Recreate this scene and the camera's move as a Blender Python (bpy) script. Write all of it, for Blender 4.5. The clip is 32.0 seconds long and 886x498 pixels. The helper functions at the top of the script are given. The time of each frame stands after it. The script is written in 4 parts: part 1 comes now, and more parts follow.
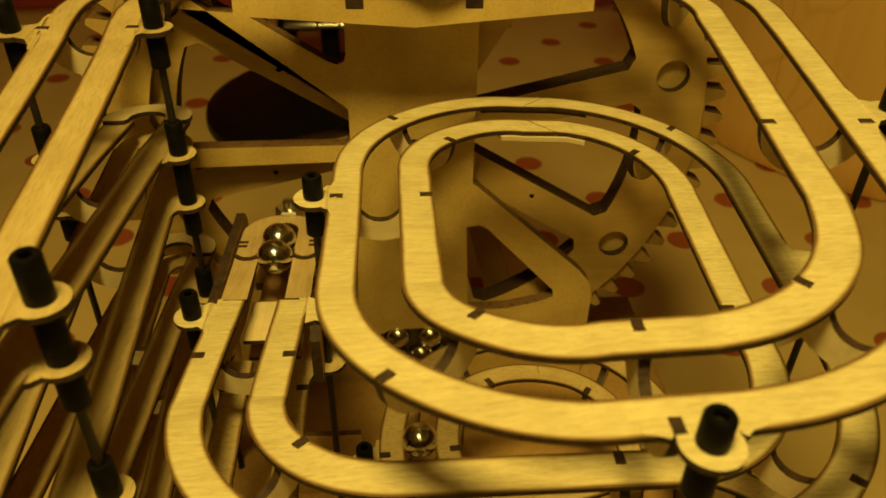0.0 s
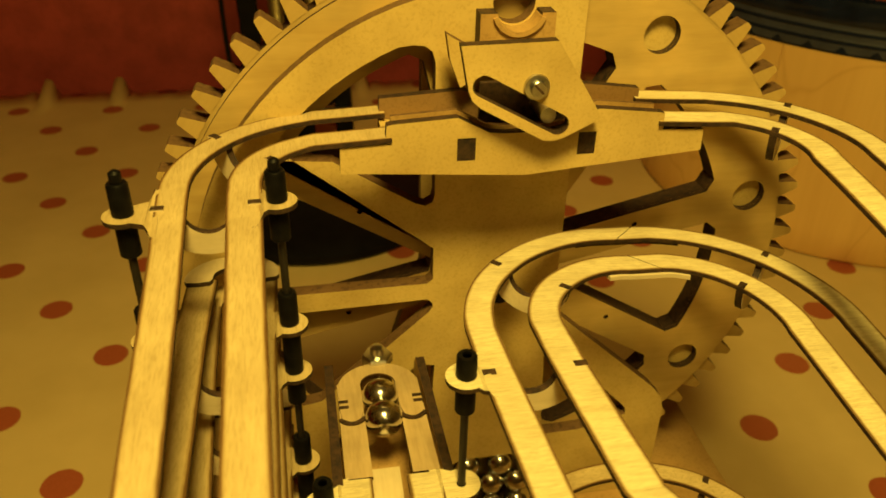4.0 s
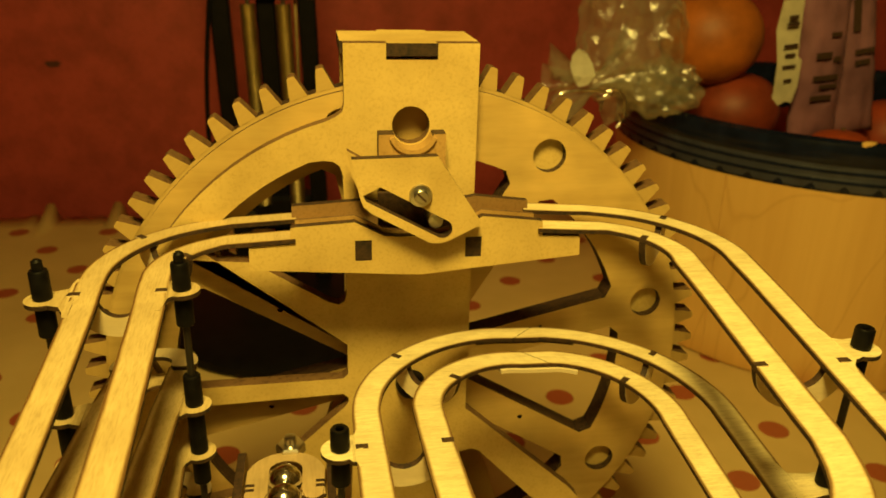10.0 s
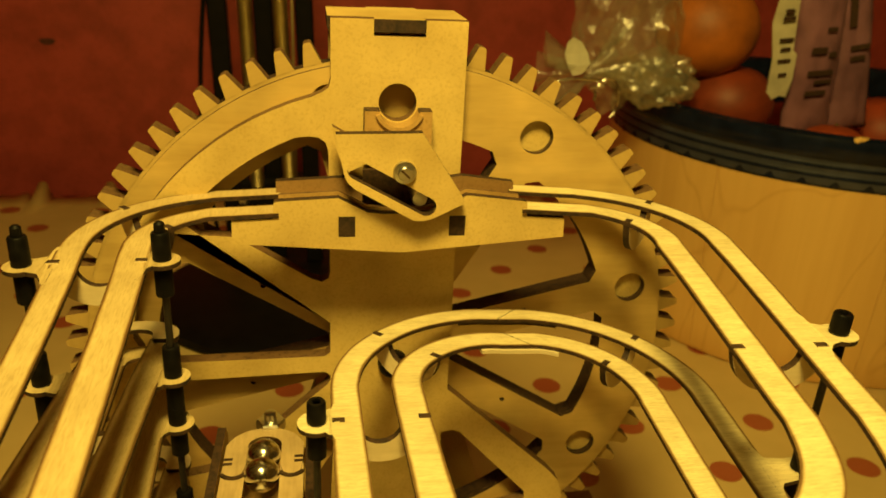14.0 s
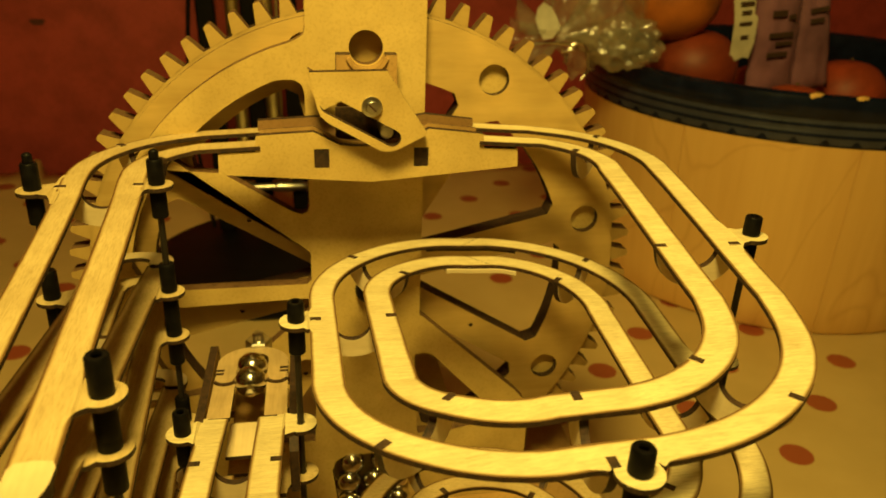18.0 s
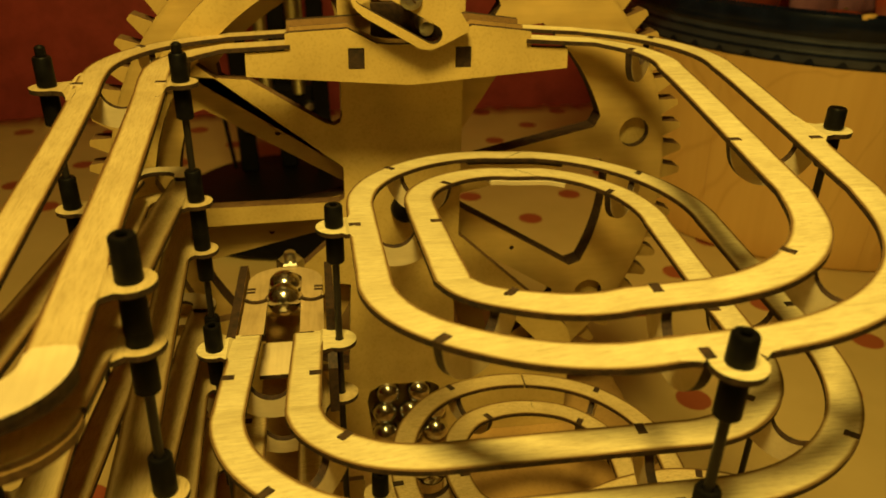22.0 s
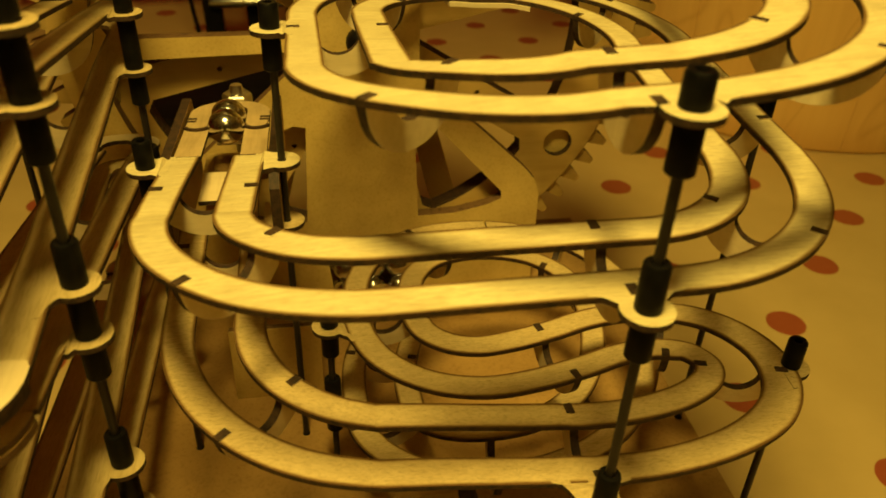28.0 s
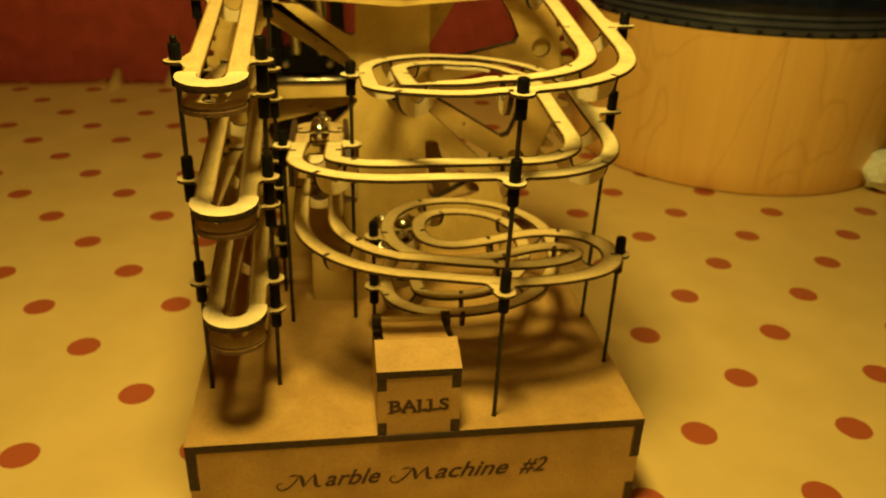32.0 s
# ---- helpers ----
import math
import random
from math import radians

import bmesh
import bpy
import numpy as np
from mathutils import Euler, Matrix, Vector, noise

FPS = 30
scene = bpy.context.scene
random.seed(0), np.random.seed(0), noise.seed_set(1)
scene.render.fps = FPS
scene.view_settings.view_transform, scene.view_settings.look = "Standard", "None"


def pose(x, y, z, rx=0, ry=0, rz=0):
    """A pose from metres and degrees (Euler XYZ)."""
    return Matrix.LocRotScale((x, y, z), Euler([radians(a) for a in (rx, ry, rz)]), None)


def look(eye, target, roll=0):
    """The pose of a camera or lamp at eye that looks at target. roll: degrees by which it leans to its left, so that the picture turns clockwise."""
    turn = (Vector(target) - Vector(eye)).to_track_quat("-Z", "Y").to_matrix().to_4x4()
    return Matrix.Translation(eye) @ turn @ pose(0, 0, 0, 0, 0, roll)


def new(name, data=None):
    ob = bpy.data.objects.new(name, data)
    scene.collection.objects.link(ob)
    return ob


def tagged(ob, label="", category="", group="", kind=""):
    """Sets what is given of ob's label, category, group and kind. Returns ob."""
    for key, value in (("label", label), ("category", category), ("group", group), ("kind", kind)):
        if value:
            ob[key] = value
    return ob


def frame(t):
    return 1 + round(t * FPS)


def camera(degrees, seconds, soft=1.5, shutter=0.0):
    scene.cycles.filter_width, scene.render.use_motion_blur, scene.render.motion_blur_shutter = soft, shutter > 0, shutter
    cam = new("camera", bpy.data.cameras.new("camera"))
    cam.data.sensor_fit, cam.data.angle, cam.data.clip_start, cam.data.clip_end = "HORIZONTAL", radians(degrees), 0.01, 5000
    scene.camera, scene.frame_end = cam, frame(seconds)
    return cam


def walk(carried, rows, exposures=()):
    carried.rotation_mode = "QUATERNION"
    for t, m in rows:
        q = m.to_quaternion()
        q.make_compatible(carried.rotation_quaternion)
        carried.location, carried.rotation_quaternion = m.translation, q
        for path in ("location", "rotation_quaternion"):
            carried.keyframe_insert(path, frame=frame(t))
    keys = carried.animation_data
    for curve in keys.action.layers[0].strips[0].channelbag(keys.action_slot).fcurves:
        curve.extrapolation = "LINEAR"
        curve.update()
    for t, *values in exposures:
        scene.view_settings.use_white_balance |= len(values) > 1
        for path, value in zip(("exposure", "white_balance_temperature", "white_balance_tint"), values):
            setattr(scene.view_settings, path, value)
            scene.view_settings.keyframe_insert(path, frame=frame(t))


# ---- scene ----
# All lengths below are in millimetres on the machine's own axes: x along its front edge, y away from the front,
# z up from the top of its base. The table top lies TOP millimetres under that and is the world's z = 0.
TOP = 62.0
MM = 0.001
cam = camera(58.60, 32.0, soft=1.7)
cam.data.dof.use_dof, cam.data.dof.focus_distance, cam.data.dof.aperture_fstop = True, 0.26, 21.0
ROWS = [
    (0.0, -0.0087, -0.0750, 0.2848, -4.266, -35.254, 1.113),
    (0.5, -0.0149, -0.0583, 0.2885, -3.804, -35.399, 1.016),
    (1.0, -0.0204, -0.0454, 0.2936, -4.243, -35.081, 1.263),
    (1.5, -0.0311, -0.0354, 0.2965, -4.749, -35.096, 1.722),
    (2.0, -0.0331, -0.0232, 0.2978, -4.369, -35.193, 0.664),
    (2.5, -0.0467, -0.0288, 0.2894, -7.053, -35.254, 1.398),
    (4.5, -0.0707, -0.0473, 0.3130, -10.706, -28.979, 0.944),
    (5.0, -0.0584, -0.0601, 0.3159, -10.014, -26.095, 0.646),
    (5.5, -0.0540, -0.0626, 0.3126, -9.974, -24.520, 0.683),
    (6.0, -0.0483, -0.0649, 0.3128, -9.656, -23.597, 0.911),
    (6.5, -0.0439, -0.0675, 0.3135, -9.919, -22.268, 1.418),
    (7.0, -0.0400, -0.0690, 0.3099, -9.492, -21.472, 1.352),
    (7.5, -0.0382, -0.0703, 0.3076, -9.048, -21.399, 0.929),
    (8.0, -0.0367, -0.0720, 0.3063, -8.960, -21.514, 0.933),
    (8.5, -0.0362, -0.0733, 0.3061, -9.176, -21.625, 1.102),
    (9.0, -0.0365, -0.0736, 0.3071, -9.299, -21.761, 1.229),
    (9.5, -0.0344, -0.0742, 0.3047, -9.398, -21.864, 1.084),
    (10.0, -0.0363, -0.0755, 0.3093, -9.704, -22.096, 1.520),
    (10.5, -0.0380, -0.0764, 0.3102, -10.132, -21.982, 1.910),
    (11.0, -0.0349, -0.0777, 0.3067, -10.015, -21.788, 1.701),
    (11.5, -0.0332, -0.0773, 0.3047, -9.986, -21.917, 1.535),
    (12.0, -0.0326, -0.0785, 0.3047, -10.086, -22.147, 1.596),
    (12.5, -0.0328, -0.0780, 0.3041, -10.079, -22.293, 1.686),
    (13.0, -0.0316, -0.0775, 0.3037, -9.881, -22.483, 2.299),
    (13.5, -0.0329, -0.0785, 0.3043, -10.186, -22.534, 2.923),
    (14.0, -0.0320, -0.0776, 0.3050, -10.082, -22.709, 3.029),
    (14.5, -0.0328, -0.0805, 0.3057, -10.237, -22.444, 2.867),
    (16.5, -0.0277, -0.0825, 0.3026, -10.311, -22.658, 2.698),
    (17.0, -0.0282, -0.0872, 0.3027, -10.469, -22.578, 3.111),
    (17.5, -0.0252, -0.1055, 0.3027, -11.077, -23.345, 3.044),
    (18.0, -0.0273, -0.1191, 0.2971, -10.663, -23.736, 2.164),
    (18.5, -0.0283, -0.1185, 0.2890, -10.505, -24.252, 1.582),
    (19.0, -0.0327, -0.1132, 0.2866, -10.905, -24.775, 1.477),
    (19.5, -0.0316, -0.1129, 0.2834, -10.852, -25.208, 1.218),
    (20.0, -0.0327, -0.1129, 0.2812, -10.511, -26.169, 1.597),
    (20.5, -0.0329, -0.1134, 0.2835, -10.184, -26.444, 1.344),
    (21.0, -0.0329, -0.1133, 0.2833, -10.079, -26.321, 1.239),
    (21.5, -0.0341, -0.1126, 0.2798, -10.088, -26.350, 1.216),
    (22.0, -0.0345, -0.1055, 0.2709, -9.345, -26.815, 1.243),
    (22.5, -0.0344, -0.0988, 0.2638, -9.292, -27.171, 1.162),
    (23.0, -0.0322, -0.0994, 0.2604, -9.065, -27.685, 1.539),
    (23.5, -0.0327, -0.0979, 0.2567, -9.176, -28.312, 1.183),
    (24.0, -0.0318, -0.0973, 0.2525, -9.114, -28.625, 0.459),
    (24.5, -0.0319, -0.0967, 0.2520, -9.021, -28.872, 0.401),
    (26.5, -0.0272, -0.0985, 0.2418, -9.143, -30.210, 0.828),
    (27.0, -0.0264, -0.1037, 0.2399, -9.395, -31.116, 1.350),
    (27.5, -0.0218, -0.1066, 0.2351, -10.110, -32.461, 1.668),
    (28.0, -0.0218, -0.1077, 0.2354, -10.526, -32.878, 1.967),
    (28.5, -0.0225, -0.1088, 0.2354, -10.443, -32.516, 2.267),
    (29.0, -0.0233, -0.1119, 0.2348, -10.080, -32.621, 1.837),
    (29.5, -0.0242, -0.1333, 0.2438, -10.108, -32.504, 2.587),
    (30.0, -0.0283, -0.1675, 0.2558, -9.744, -31.056, 1.710),
    (30.5, -0.0300, -0.2072, 0.2655, -9.036, -29.696, 1.987),
    (31.0, -0.0312, -0.2498, 0.2713, -8.446, -28.664, 1.768),
    (31.5, -0.0370, -0.2907, 0.2800, -8.159, -27.850, 1.993),
    (32.0, -0.0423, -0.3343, 0.2784, -8.454, -26.436, 1.952),
]
walk(cam, [(t, pose(x, y, z + TOP * MM, 90 + pitch, 0, yaw) @ pose(0, 0, 0, 0, 0, roll)) for t, x, y, z, yaw, pitch, roll in ROWS],
     exposures=[(0.0, -0.58), (2.5, -0.25), (5.0, 0.03), (7.0, 0.05), (16.0, 0.05), (18.0, -0.04), (19.0, -0.18), (20.0, -0.17), (22.0, -0.31), (24.0, -0.4), (27.5, -0.17), (29.0, -0.13), (30.5, -0.05), (31.0, 0.06), (31.5, 0.1), (32.0, 0.22)])

# ---- light: a warm desk lamp close over the machine, an added unseen front fill, walls dim ----
world = bpy.data.worlds.new("room_air")
scene.world = world
world.use_nodes = True
world.node_tree.nodes["Background"].inputs[0].default_value = (0.9, 0.62, 0.24, 1)
world.node_tree.nodes["Background"].inputs[1].default_value = 0.003


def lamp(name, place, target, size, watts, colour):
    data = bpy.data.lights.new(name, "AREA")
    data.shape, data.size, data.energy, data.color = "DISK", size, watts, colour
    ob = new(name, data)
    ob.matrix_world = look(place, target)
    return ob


def desk_lamp(name, target, cone, blend, watts):
    """The desk lamp's bulb, out of view over the machine: its wide light, and the beam that its reflector gathers."""
    data = bpy.data.lights.new(name, "SPOT")
    data.spot_size, data.spot_blend, data.shadow_soft_size = radians(cone), blend, 0.073
    data.energy, data.color = watts, (1.0, 0.72, 0.15)
    new(name, data).matrix_world = look((-0.055, -0.085, 0.735), target)


desk_lamp("desk_lamp_light", (-0.03, 0.08, 0.0), 172, 0.25, 16.2)
desk_lamp("desk_lamp_beam", (-0.012, 0.085, 0.23), 80, 1.0, 4.6)
# weak fill added from the front, where no lamp is seen
lamp("front_fill_light", (0.1, -1.05, 1.5), (0.0, 0.2, 0.2), 0.42, 1.7, (1.0, 0.72, 0.16))

# ---- materials ----
def nodes(name):
    m = bpy.data.materials.new(name)
    m.use_nodes = True
    nt = m.node_tree
    return m, nt, nt.nodes["Principled BSDF"]


def node(nt, kind, **sockets):
    n = nt.nodes.new(kind)
    for key, value in sockets.items():
        n.inputs[key.replace("_", " ")].default_value = value
    return n


def ramp(nt, source, stops):
    r = nt.nodes.new("ShaderNodeValToRGB")
    els = r.color_ramp.elements
    while len(els) < len(stops):
        els.new(0.5)
    for e, (p, c) in zip(els, stops):
        e.position, e.color = p, (*c, 1)
    nt.links.new(source, r.inputs[0])
    return r.outputs[0]


def mixed(nt, kind, fac, a, b):
    n = nt.nodes.new("ShaderNodeMix")
    n.data_type, n.blend_type = "RGBA", kind
    for sock, v in ((n.inputs[0], fac), (n.inputs[6], a), (n.inputs[7], b)):
        if hasattr(v, "is_linked"):
            nt.links.new(v, sock)
        else:
            sock.default_value = v if not isinstance(v, tuple) else (*v, 1)
    return n.outputs[2]


def coords(nt, scale, kind="Object"):
    tc = nt.nodes.new("ShaderNodeTexCoord")
    mp = nt.nodes.new("ShaderNodeMapping")
    mp.inputs["Scale"].default_value = scale
    nt.links.new(tc.outputs[kind], mp.inputs[0])
    return mp.outputs[0]


def noise_of(nt, vec, scale, detail=4.0, rough=0.55):
    n = node(nt, "ShaderNodeTexNoise", Scale=scale, Detail=detail, Roughness=rough)
    nt.links.new(vec, n.inputs["Vector"])
    return n.outputs[0]


def bump(nt, bs, height, strength, dist=0.0004):
    b = node(nt, "ShaderNodeBump", Strength=strength, Distance=dist)
    nt.links.new(height, b.inputs["Height"])
    nt.links.new(b.outputs[0], bs.inputs["Normal"])


def wood(name, light, dark, grain, rough=0.55, blotch=45.0, spread=0.1):
    """Sheet wood: fine stretched grain over slow blotches. grain: scale along x, y, z per metre."""
    m, nt, bs = nodes(name)
    v = coords(nt, grain)
    g = noise_of(nt, v, 1.0, 6.0, 0.65)
    s = noise_of(nt, coords(nt, (1, 1, 1)), blotch, 3.0)
    oi = nt.nodes.new("ShaderNodeObjectInfo")
    c = ramp(nt, g, [(0.32, dark), (0.62, light)])
    tone = ramp(nt, s, [(0.3, (1 - 2.2 * spread,) * 3), (0.7, (1 + spread,) * 3)])
    c = mixed(nt, "MULTIPLY", 1.0, c, tone)
    each = ramp(nt, oi.outputs["Random"], [(0.0, (0.93, 0.92, 0.90)), (1.0, (1.05, 1.05, 1.05))])
    c = mixed(nt, "MULTIPLY", 1.0, c, each)
    nt.links.new(c, bs.inputs["Base Color"])
    bs.inputs["Roughness"].default_value = rough
    bump(nt, bs, g, 0.25)
    return m


def speckled(name, base, fleck, scale, rough, amount=0.5):
    """Fibre board: small flecks on an even ground, with slow stains."""
    m, nt, bs = nodes(name)
    v = coords(nt, (1, 1, 1))
    f = noise_of(nt, v, scale, 5.0, 0.7)
    s = noise_of(nt, v, 28.0, 3.0)
    c = ramp(nt, f, [(0.36, fleck), (0.36 + 0.28 * amount, base)])
    c = mixed(nt, "MULTIPLY", 1.0, c, ramp(nt, s, [(0.28, (0.74, 0.70, 0.63)), (0.62, (1.05, 1.05, 1.05))]))
    nt.links.new(c, bs.inputs["Base Color"])
    bs.inputs["Roughness"].default_value = rough
    bump(nt, bs, f, 0.2, 0.0003)
    return m


def plain(name, colour, rough, metal=0.0, scale=300.0, vary=0.25, relief=0.1, shine=0.5):
    m, nt, bs = nodes(name)
    f = noise_of(nt, coords(nt, (1, 1, 1)), scale, 4.0)
    lo, hi = tuple(c * (1 - vary) for c in colour), tuple(min(1, c * (1 + vary)) for c in colour)
    nt.links.new(ramp(nt, f, [(0.3, lo), (0.7, hi)]), bs.inputs["Base Color"])
    bs.inputs["Roughness"].default_value, bs.inputs["Metallic"].default_value = rough, metal
    bs.inputs["Specular IOR Level"].default_value = shine
    if relief:
        bump(nt, bs, f, relief)
    return m


PLY = wood("birch_ply", (0.78, 0.66, 0.44), (0.69, 0.57, 0.36), (60, 700, 400), 0.5, 60.0, 0.07)
PLY_Y = wood("birch_ply_along_y", (0.76, 0.63, 0.40), (0.69, 0.56, 0.345), (700, 60, 400), 0.5, 60.0, 0.08)
DARK_PLY = wood("darker_birch_ply", (0.60, 0.45, 0.25), (0.50, 0.36, 0.19), (700, 60, 400), 0.5, 60.0, 0.1)


def strip_wood(name, sooty, dark=(0.76, 0.64, 0.42), light=(0.86, 0.74, 0.51), grain=(90, 900, 500), scratch=0.84):
    """Birch strips: cross grain, fine sanding scratches and a narrow uneven soot line along both laser-cut edges."""
    m, nt, bs = nodes(name)
    g = noise_of(nt, coords(nt, grain), 1.0, 6.0, 0.65)
    s = noise_of(nt, coords(nt, (1, 1, 1)), 70.0, 3.0)
    fine = noise_of(nt, coords(nt, (1, 1, 1)), 900.0, 3.0)
    c = ramp(nt, g, [(0.24, dark), (0.58, light)])
    lines = noise_of(nt, coords(nt, tuple(3.6 * k for k in grain)), 1.0, 2.0, 0.6)
    c = mixed(nt, "MULTIPLY", 1.0, c, ramp(nt, lines, [(0.36, (scratch, scratch * 0.96, scratch * 0.9)), (0.5, (1, 1, 1))]))
    c = mixed(nt, "MULTIPLY", 1.0, c, ramp(nt, s, [(0.3, (0.86, 0.83, 0.79)), (0.7, (1.04, 1.04, 1.04))]))
    uv = nt.nodes.new("ShaderNodeUVMap")
    sep = nt.nodes.new("ShaderNodeSeparateXYZ")
    nt.links.new(uv.outputs[0], sep.inputs[0])
    off = node(nt, "ShaderNodeMath")
    off.operation = "PINGPONG"
    nt.links.new(sep.outputs[0], off.inputs[0])
    off.inputs[1].default_value = 0.5
    wob = node(nt, "ShaderNodeMath")
    wob.operation = "MULTIPLY_ADD"
    nt.links.new(s, wob.inputs[0])
    wob.inputs[1].default_value = -0.09
    nt.links.new(off.outputs[0], wob.inputs[2])
    soot = ramp(nt, wob.outputs[0], [(0.0, (0.24, 0.16, 0.1)), (0.03, (0.64, 0.55, 0.44)), (0.085, (1, 1, 1))])
    if sooty:
        c = mixed(nt, "MULTIPLY", 1.0, c, soot)
    nt.links.new(c, bs.inputs["Base Color"])
    nt.links.new(ramp(nt, fine, [(0.3, (0.36,) * 3), (0.7, (0.55,) * 3)]), bs.inputs["Roughness"])
    bump(nt, bs, g, 0.35, 0.0003)
    return m


STRIP = strip_wood("birch_strip", True, (0.635, 0.535, 0.29), (0.83, 0.73, 0.435))
STRIP_PLAIN = strip_wood("birch_lobe", False, (0.635, 0.535, 0.29), (0.83, 0.73, 0.435))
# warmer zigzag copy of the birch, colour darkened for shade on its runs
WARM = strip_wood("warm_shaded_strip", True, (0.50, 0.385, 0.185), (0.605, 0.475, 0.24), (700, 60, 400))
WARM_LOBE = strip_wood("warm_shaded_lobe", False, (0.50, 0.385, 0.185), (0.605, 0.475, 0.24), (700, 60, 400))
GOLD = strip_wood("golden_birch_strip", True, (0.57, 0.43, 0.20), (0.69, 0.545, 0.28), (160, 1100, 700), 0.72)
GOLD_LOBE = strip_wood("golden_birch_lobe", False, (0.57, 0.43, 0.20), (0.69, 0.545, 0.28), (160, 1100, 700), 0.72)
MDF = speckled("fibre_board", (0.68, 0.50, 0.18), (0.60, 0.42, 0.135), 900.0, 0.5)
GEAR = wood("gear_plywood", (0.61, 0.425, 0.15), (0.53, 0.355, 0.115), (26, 26, 210), 0.45, 30.0, 0.12)
# dark tone holds both the soot and the shade of the switch's channel
DIM = speckled("shaded_sooty_board", (0.30, 0.18, 0.075), (0.24, 0.14, 0.055), 900.0, 0.6)
OLD = speckled("stained_fibre_board", (0.49, 0.305, 0.108), (0.40, 0.24, 0.082), 700.0, 0.5)
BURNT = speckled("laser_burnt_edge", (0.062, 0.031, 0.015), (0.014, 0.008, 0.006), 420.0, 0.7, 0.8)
BROWN = speckled("scorched_edge", (0.17, 0.095, 0.04), (0.08, 0.042, 0.02), 420.0, 0.65)
INK = plain("engraved_brown", (0.055, 0.026, 0.014), 0.75, vary=0.3)
STEEL = plain("polished_steel", (0.66, 0.65, 0.62), 0.17, 1.0, 40.0, 0.05, 0.0)
ZINC = plain("zinc_plated_steel", (0.62, 0.60, 0.55), 0.28, 1.0, 200.0, 0.12)
ROD = plain("dull_dark_rod", (0.024, 0.02, 0.017), 0.38, 0.2, 200.0, 0.25, 0.1, 0.3)
RUBBER = plain("black_rubber", (0.005, 0.0045, 0.0045), 0.45, 0.0, 350.0, 0.5, 0.2, 0.15)
BLACK = plain("black_enamel", (0.006, 0.005, 0.006), 0.42, 0.0, 80.0, 0.3, 0.1, 0.12)
BRASS = plain("worn_brass", (0.56, 0.45, 0.21), 0.42, 1.0, 60.0, 0.2)
RED = speckled("red_wall_paint", (0.45, 0.062, 0.055), (0.40, 0.054, 0.048), 160.0, 0.55)
CREAM = speckled("cream_wall_paint", (0.52, 0.42, 0.29), (0.47, 0.37, 0.25), 160.0, 0.7)
FLOOR = wood("dark_floor", (0.20, 0.12, 0.06), (0.10, 0.06, 0.03), (30, 4, 30), 0.5)


def oilcloth():
    """Cream oilcloth with a diagonal lattice of red spots."""
    m, nt, bs = nodes("spotted_oilcloth")
    tc = nt.nodes.new("ShaderNodeTexCoord")
    sep = nt.nodes.new("ShaderNodeSeparateXYZ")
    nt.links.new(tc.outputs["Object"], sep.inputs[0])

    def calc(op, a, b=None, c=None):
        n = nt.nodes.new("ShaderNodeMath")
        n.operation = op
        for i, v in enumerate((a, b, c)):
            if v is None:
                continue
            if hasattr(v, "is_linked"):
                nt.links.new(v, n.inputs[i])
            else:
                n.inputs[i].default_value = v
        return n.outputs[0]

    (ax, ay), (bx, by), (ox, oy) = (0.05828, 0.05782), (0.05102, -0.06304), (0.1941, 0.0576)
    det = ax * by - ay * bx
    wob = noise_of(nt, tc.outputs["Object"], 160.0, 3.0)
    dx, dy = calc("SUBTRACT", sep.outputs[0], ox), calc("SUBTRACT", sep.outputs[1], oy)
    u = calc("ADD", calc("MULTIPLY", dx, by / det), calc("MULTIPLY", dy, -bx / det))
    w = calc("ADD", calc("MULTIPLY", dx, -ay / det), calc("MULTIPLY", dy, ax / det))
    fu, fw = calc("SUBTRACT", u, calc("ROUND", u)), calc("SUBTRACT", w, calc("ROUND", w))
    px = calc("ADD", calc("MULTIPLY", fu, ax), calc("MULTIPLY", fw, bx))
    py = calc("ADD", calc("MULTIPLY", fu, ay), calc("MULTIPLY", fw, by))
    d = calc("SQRT", calc("ADD", calc("MULTIPLY", px, px), calc("MULTIPLY", py, py)))
    d = calc("ADD", d, calc("MULTIPLY", calc("SUBTRACT", wob, 0.5), 0.0012))
    mask = calc("MULTIPLY_ADD", d, -1600.0, 0.0123 * 1600.0)
    mask.node.use_clamp = True
    v = coords(nt, (1, 1, 1))
    slow, fine = noise_of(nt, v, 14.0, 4.0), noise_of(nt, v, 900.0, 3.0)
    ground = ramp(nt, slow, [(0.3, (0.64, 0.465, 0.19)), (0.7, (0.73, 0.54, 0.235))])
    spot = ramp(nt, fine, [(0.3, (0.36, 0.085, 0.036)), (0.7, (0.43, 0.11, 0.048))])
    nt.links.new(mixed(nt, "MIX", mask, ground, spot), bs.inputs["Base Color"])
    bs.inputs["Roughness"].default_value = 0.42
    bump(nt, bs, fine, 0.2, 0.0003)
    return m


CLOTH = oilcloth()

# ---- building tools ----
def P(x, y, z):
    """Machine millimetres to world metres."""
    return Vector((x * MM, y * MM, (z + TOP) * MM))


def mesh_of(name, verts, faces, mats, slots=None, smooth=False):
    me = bpy.data.meshes.new(name)
    me.from_pydata([tuple(v) for v in verts], [], faces)
    for m in mats:
        me.materials.append(m)
    if slots:
        me.polygons.foreach_set("material_index", slots)
    if smooth:
        me.polygons.foreach_set("use_smooth", [True] * len(faces))
    me.update()
    return me


def thing(name, label, category, group="", kind=""):
    return tagged(new(name), label, category, group, kind)


def add(name, me, parent=None, label="", m=None):
    ob = new(name, me)
    ob.parent = parent
    if m is not None:
        ob.matrix_local = m
    if label:
        tagged(ob, label)
    return ob


